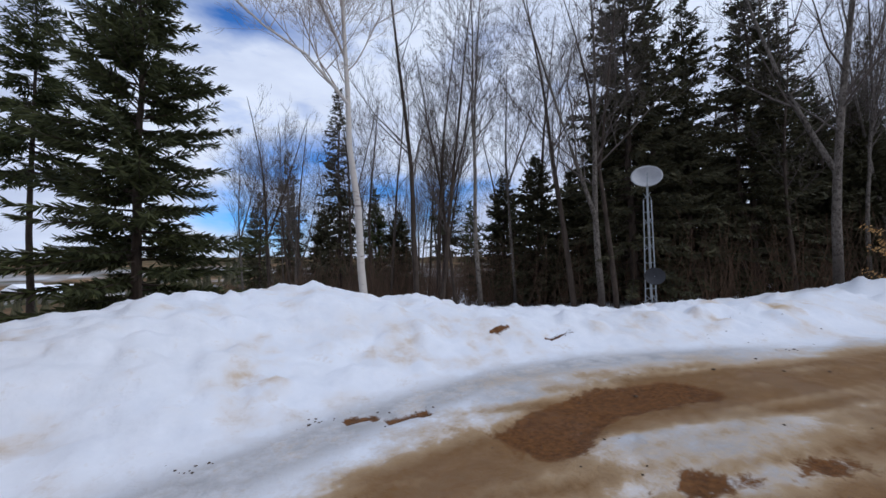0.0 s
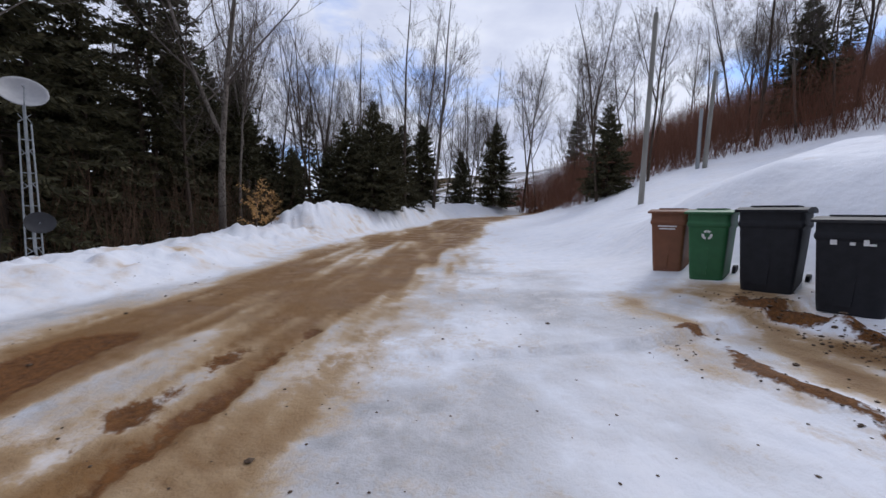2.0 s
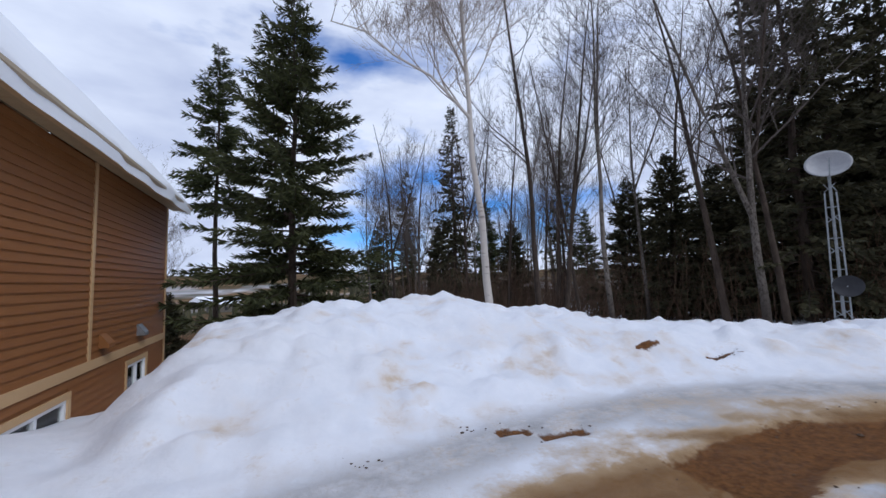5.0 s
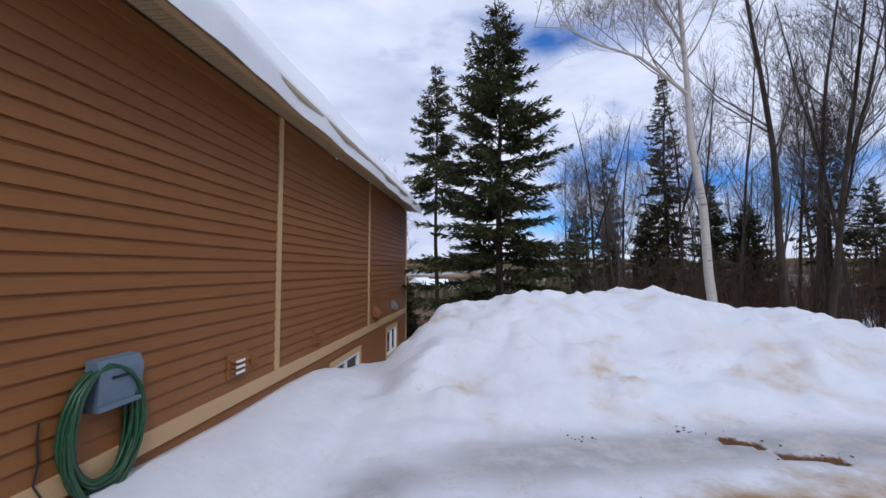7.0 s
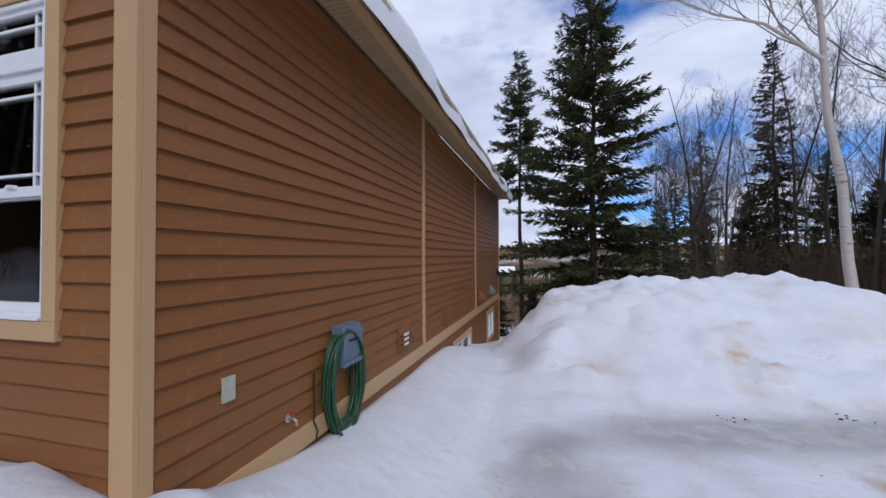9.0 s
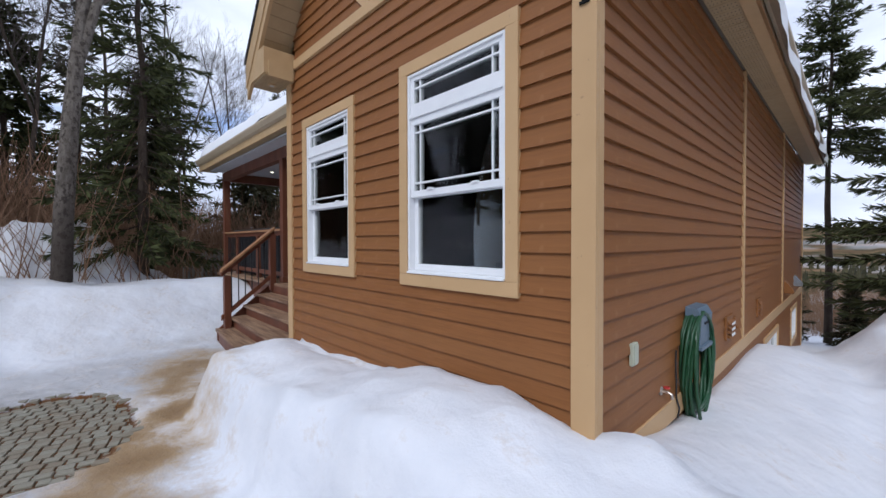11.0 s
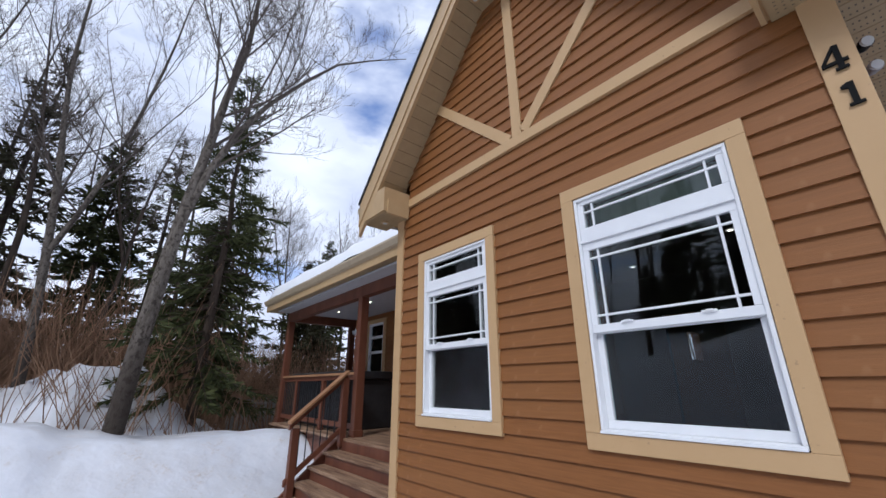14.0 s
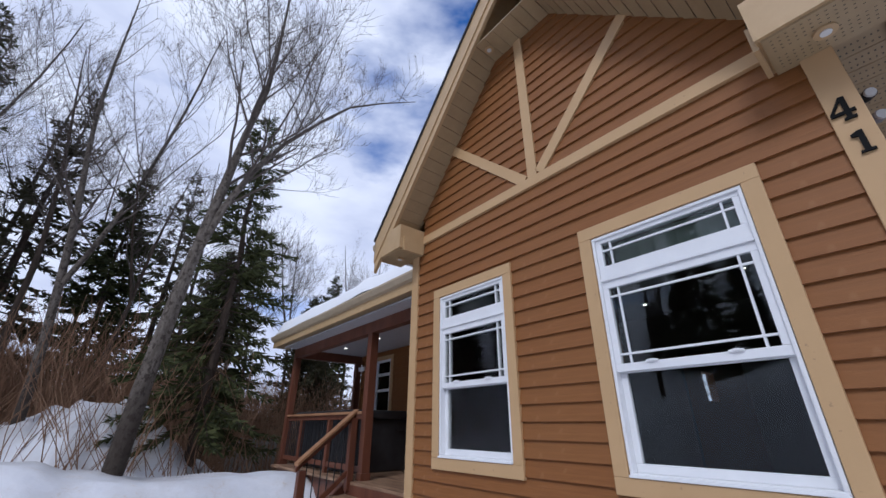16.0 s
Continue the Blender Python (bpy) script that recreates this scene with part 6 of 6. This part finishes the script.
def far_house(x, y, turn):
    z = ground_z(x, y)
    h = thing("farmhouse", "far pale farmhouse with a snowy roof in the valley", "house", "valley houses", pose(x, y, z, 0, 0, turn))
    part("wall", Shape().box(-5, 5, -3.5, 3.5, -2, 3.2), INNER, h)
    part("roof", Shape().prism([(-4, 3.0), (4, 3.0), (0, 5.4)], "x", -5.4, 5.4), SNOW, h)
    for k in (-3, 0, 3):
        part("window", Shape().box(k - 0.5, k + 0.5, -3.56, -3.5, 0.8, 2.0), BLACK, h)


far_house(*polar(97.5, 170), 20)
far_house(*polar(99.5, 200), 60)


def beech_sapling(x, y, k0):
    t = thing("beech_sapling", "beech sapling holding dry orange leaves", "sapling", "", Matrix.Translation((x, y, ground_z(x, y))) @ Matrix.Diagonal((k0, k0, k0, 1)))
    x = y = 0.0
    r = random.Random(3)
    z = 0.0
    s, leaf = Shape(), Shape()
    for k in range(16):
        a, l = r.uniform(0, 6.28), r.uniform(0.7, 1.5)
        p0 = Vector((x, y, z + 0.15 * k * 0.9))
        p1 = p0 + Vector((math.cos(a) * l * 0.8, math.sin(a) * l * 0.8, l * 0.45))
        limb = Shape()
        sweep(limb, [p0, p0.lerp(p1, 0.5) + Vector((0, 0, 0.08)), p1], 0.014, 0.004, 4)
        part("branch", limb, TWIG, t)
        for i in range(38):
            c = p0.lerp(p1, r.uniform(0.25, 1.05)) + Vector((r.uniform(-0.14, 0.14), r.uniform(-0.14, 0.14), r.uniform(-0.14, 0.1)))
            d = Vector((r.uniform(-1, 1), r.uniform(-1, 1), r.uniform(-1, 0.2))).normalized()
            n = d.cross(Vector((r.uniform(-1, 1), r.uniform(-1, 1), 0.4))).normalized()
            leaf.add([c, c + d * 0.06 + n * 0.032, c + d * 0.13, c + d * 0.06 - n * 0.032], [(0, 1, 2, 3)])
    sweep(s, [Vector((x, y, z - 0.2)), Vector((x, y, z + 1.3)), Vector((x + 0.1, y, z + 2.7))], 0.03, 0.006, 6)
    part("stem", s, TWIG, t)
    part("leaves", leaf, LEAF, t, "dry orange leaves")


beech_sapling(*polar(3.4, 16.6), 0.68)
beech_sapling(*polar(1.6, 17.2), 0.45)

# ---- clods and stones on the drive ----
def clods(name, count, pick, lo, hi, mat, label, seed):
    r = random.Random(seed)
    s = Shape()
    pts = [pick(r) for _ in range(count)]
    zs = height(np.array([p[0] for p in pts]), np.array([p[1] for p in pts]))
    ico = [(0, 0, 1), (0.9, 0, 0.4), (0.28, 0.85, 0.4), (-0.72, 0.53, 0.4), (-0.72, -0.53, 0.4), (0.28, -0.85, 0.4), (0, 0, -0.6)]
    fs = [(0, i, i % 5 + 1) for i in range(1, 6)] + [(6, i % 5 + 1, i) for i in range(1, 6)]
    for (x, y), z in zip(pts, zs):
        k = r.uniform(lo, hi) * (2.0 if r.random() < 0.06 else 1.0)
        s.add([(x + a * k * r.uniform(0.7, 1.4), y + b * k * r.uniform(0.7, 1.4), float(z) + c * k * 0.7) for a, b, c in ico], fs)
    return tagged(part(name, s, mat), label, "clods", kind="stuff")


clods("dirt_clods", 260, lambda r: (r.uniform(3.2, 14), r.uniform(-4.5, 2.6)), 0.007, 0.017, DIRT, "small dark clods scattered on the icy drive", 1)
clods("ridge_clods", 420, lambda r: (lambda f: (6.3 - 2.2 * f + r.gauss(0, 0.26), -6.15 + 0.5 * f + r.gauss(0, 0.2)))(r.random()), 0.007, 0.022, DIRT, "dark dirt clods along the mud ridge", 2)
clods("path_clods", 60, lambda r: (lambda f: (6.3 - 3.2 * f + r.gauss(0, 0.3), -4.75 + 0.6 * f + r.gauss(0, 0.25)))(r.random()), 0.008, 0.020, DIRT, "dark dirt clods in the wheel track", 3)
clods("bank_debris", 70, lambda r: (lambda c: (c[0] + r.gauss(0, 0.16), c[1] + r.gauss(0, 0.05)))(r.choice(((5.0, 3.57), (5.45, 3.28), (9.35, 4.17), (4.6, 3.75), (3.4, 3.45)))), 0.006, 0.02, DIRT, "dark bark debris at the snow bank's foot", 4)

# ---- slatted fence beyond the porch ----
fence = thing("slat_fence", "weathered grey slatted fence half buried in snow", "fence")
for i in range(11):
    x, y = -13.5 + 0.03 * i, 0.75 + 0.115 * i
    z = ground_z(x, y)
    part("slat", Shape().box(x - 0.012, x + 0.012, y - 0.042, y + 0.042, z - 0.2, 1.30 + 0.03 * (i % 3), 0.004), POLEWOOD, fence)
for h in (0.95, 1.2):
    part("rail", Shape().tube([(-13.52, 0.7, h), (-13.15, 1.95, h)], 0.022, 6), POLEWOOD, fence)

# ---- pavers of the path ----
paving = tagged(new("paved_path"), "thawed patch of grey concrete pavers in the path", kind="structure")
_pv = Shape().box(-0.052, 0.052, -0.036, 0.036, -0.06, 0.0, 0.007).mesh("paver", PAVER)
_pw = Shape().box(-0.037, 0.037, -0.036, 0.036, -0.06, 0.0, 0.007).mesh("paver", PAVER)
_r = random.Random(12)
_c = 0
PX, PY, PA = -3.95, -2.05, radians(74)
for row in range(-14, 15):
    u = -0.95 + _r.uniform(0, 0.07)
    while u < 0.95:
        wide = _r.random() < 0.6
        w = 0.119 if wide else 0.089
        a, b = u + w / 2, row * 0.087
        px, py = PX + a * math.cos(PA) - b * math.sin(PA), PY + a * math.sin(PA) + b * math.cos(PA)
        u += w
        e = ((px - PX) / 1.13) ** 2 + ((py - PY) / 0.70) ** 2
        if e + 0.30 * float(vnoise(px, py, 0.5, 3)) < 1.0 and _c < 300:
            ob = part("paver", _pv if wide else _pw, None, paving)
            ob.matrix_basis = pose(px, py, ground_z(px, py) + 0.014 - 0.075 * max(0.0, e - 0.62) + _r.uniform(-0.004, 0.005), _r.uniform(-1.4, 1.4), _r.uniform(-1.4, 1.4), math.degrees(PA) + _r.uniform(-4, 4))
            _c += 1

# ---- siding boards ----
_board_mesh = {}


def board_shape(length):
    key = round(length, 3)
    if key not in _board_mesh:
        _board_mesh[key] = Shape().prism([(0.0, 0.0), (-0.021, 0.0), (-0.020, 0.006), (-0.003, LAP), (0.0, LAP)], "x", 0.0, length).mesh("board", SIDING)
    return _board_mesh[key]


def side_board(y0, y1, z):
    ob = part("board", board_shape(y1 - y0 - 0.002), None, wall_side)
    ob.matrix_basis = pose(0, y0, z, 0, 0, 90)


edges = [(0.06, 3.685), (3.775, 7.355), (7.445, WL - 0.1)]
z = 0.545
while z < EAVE - 0.01:
    for a, b in edges:
        side_board(a, b, z)
    z += LAP
z = 0.40 - LAP
while z > -1.5:
    cuts = [(0.06, WL - 0.1)]
    for y0, y1, c, d in SIDE_WINDOWS:
        if z + LAP > c - 0.05 and z < d + 0.05:
            cuts = [q for a, b in cuts for q in ((a, min(b, y0 - 0.05)), (max(a, y1 + 0.05), b)) if q[1] - q[0] > 0.01 and q[0] < q[1]]
    for a, b in cuts:
        side_board(a, b, z)
    z -= LAP


def front_board(x0, x1, z):
    ob = part("board", board_shape(x1 - x0), None, wall_front)
    ob.matrix_basis = pose(x0, 0, z)


z = 3.574 - LAP
while z > 0.1:
    cuts = [(WX + 0.085, -0.105)]
    for a0, b0, c0, d0 in WINDOWS:
        if z + LAP > c0 - 0.05 and z < d0 + 0.05:
            cuts = [q for a, b in cuts for q in ((a, min(b, a0 - 0.06)), (max(a, b0 + 0.06), b)) if q[1] - q[0] > 0.01]
    for a, b in cuts:
        front_board(a, b, z)
    z -= LAP
z = 3.668
while z < 5.5:
    xa, xb = [CX - (roof_z(CX) - (z + f)) / PITCH for f in (0.0, LAP)]
    if z < 3.85:
        xa = xb = max(xa, WX + 0.16)
    sh = Shape()
    m = [(xa, 0.0, z), (2 * CX - xa, 0.0, z), (2 * CX - xa, -0.021, z), (xa, -0.021, z), (xb, 0.0, z + LAP), (2 * CX - xb, 0.0, z + LAP), (2 * CX - xb, -0.004, z + LAP), (xb, -0.004, z + LAP)]
    sh.add(m, [(0, 1, 2, 3), (3, 2, 6, 7), (4, 7, 6, 5), (0, 3, 7, 4), (1, 5, 6, 2), (0, 4, 5, 1)])
    part("board", sh, SIDING, wall_front)
    z += LAP
z = DECK
while z < 3.3:
    cuts = [(PL + 0.1, WX - 0.01)]
    if z + LAP > 1.8 and z < 3.2:
        cuts = [(PL + 0.1, -9.1), (-8.3, WX - 0.01)]
    for a, b in cuts:
        ob = part("board", board_shape(b - a), None, bpy.data.objects["wall_porch"])
        ob.matrix_basis = pose(a, PB, z)
    z += LAP
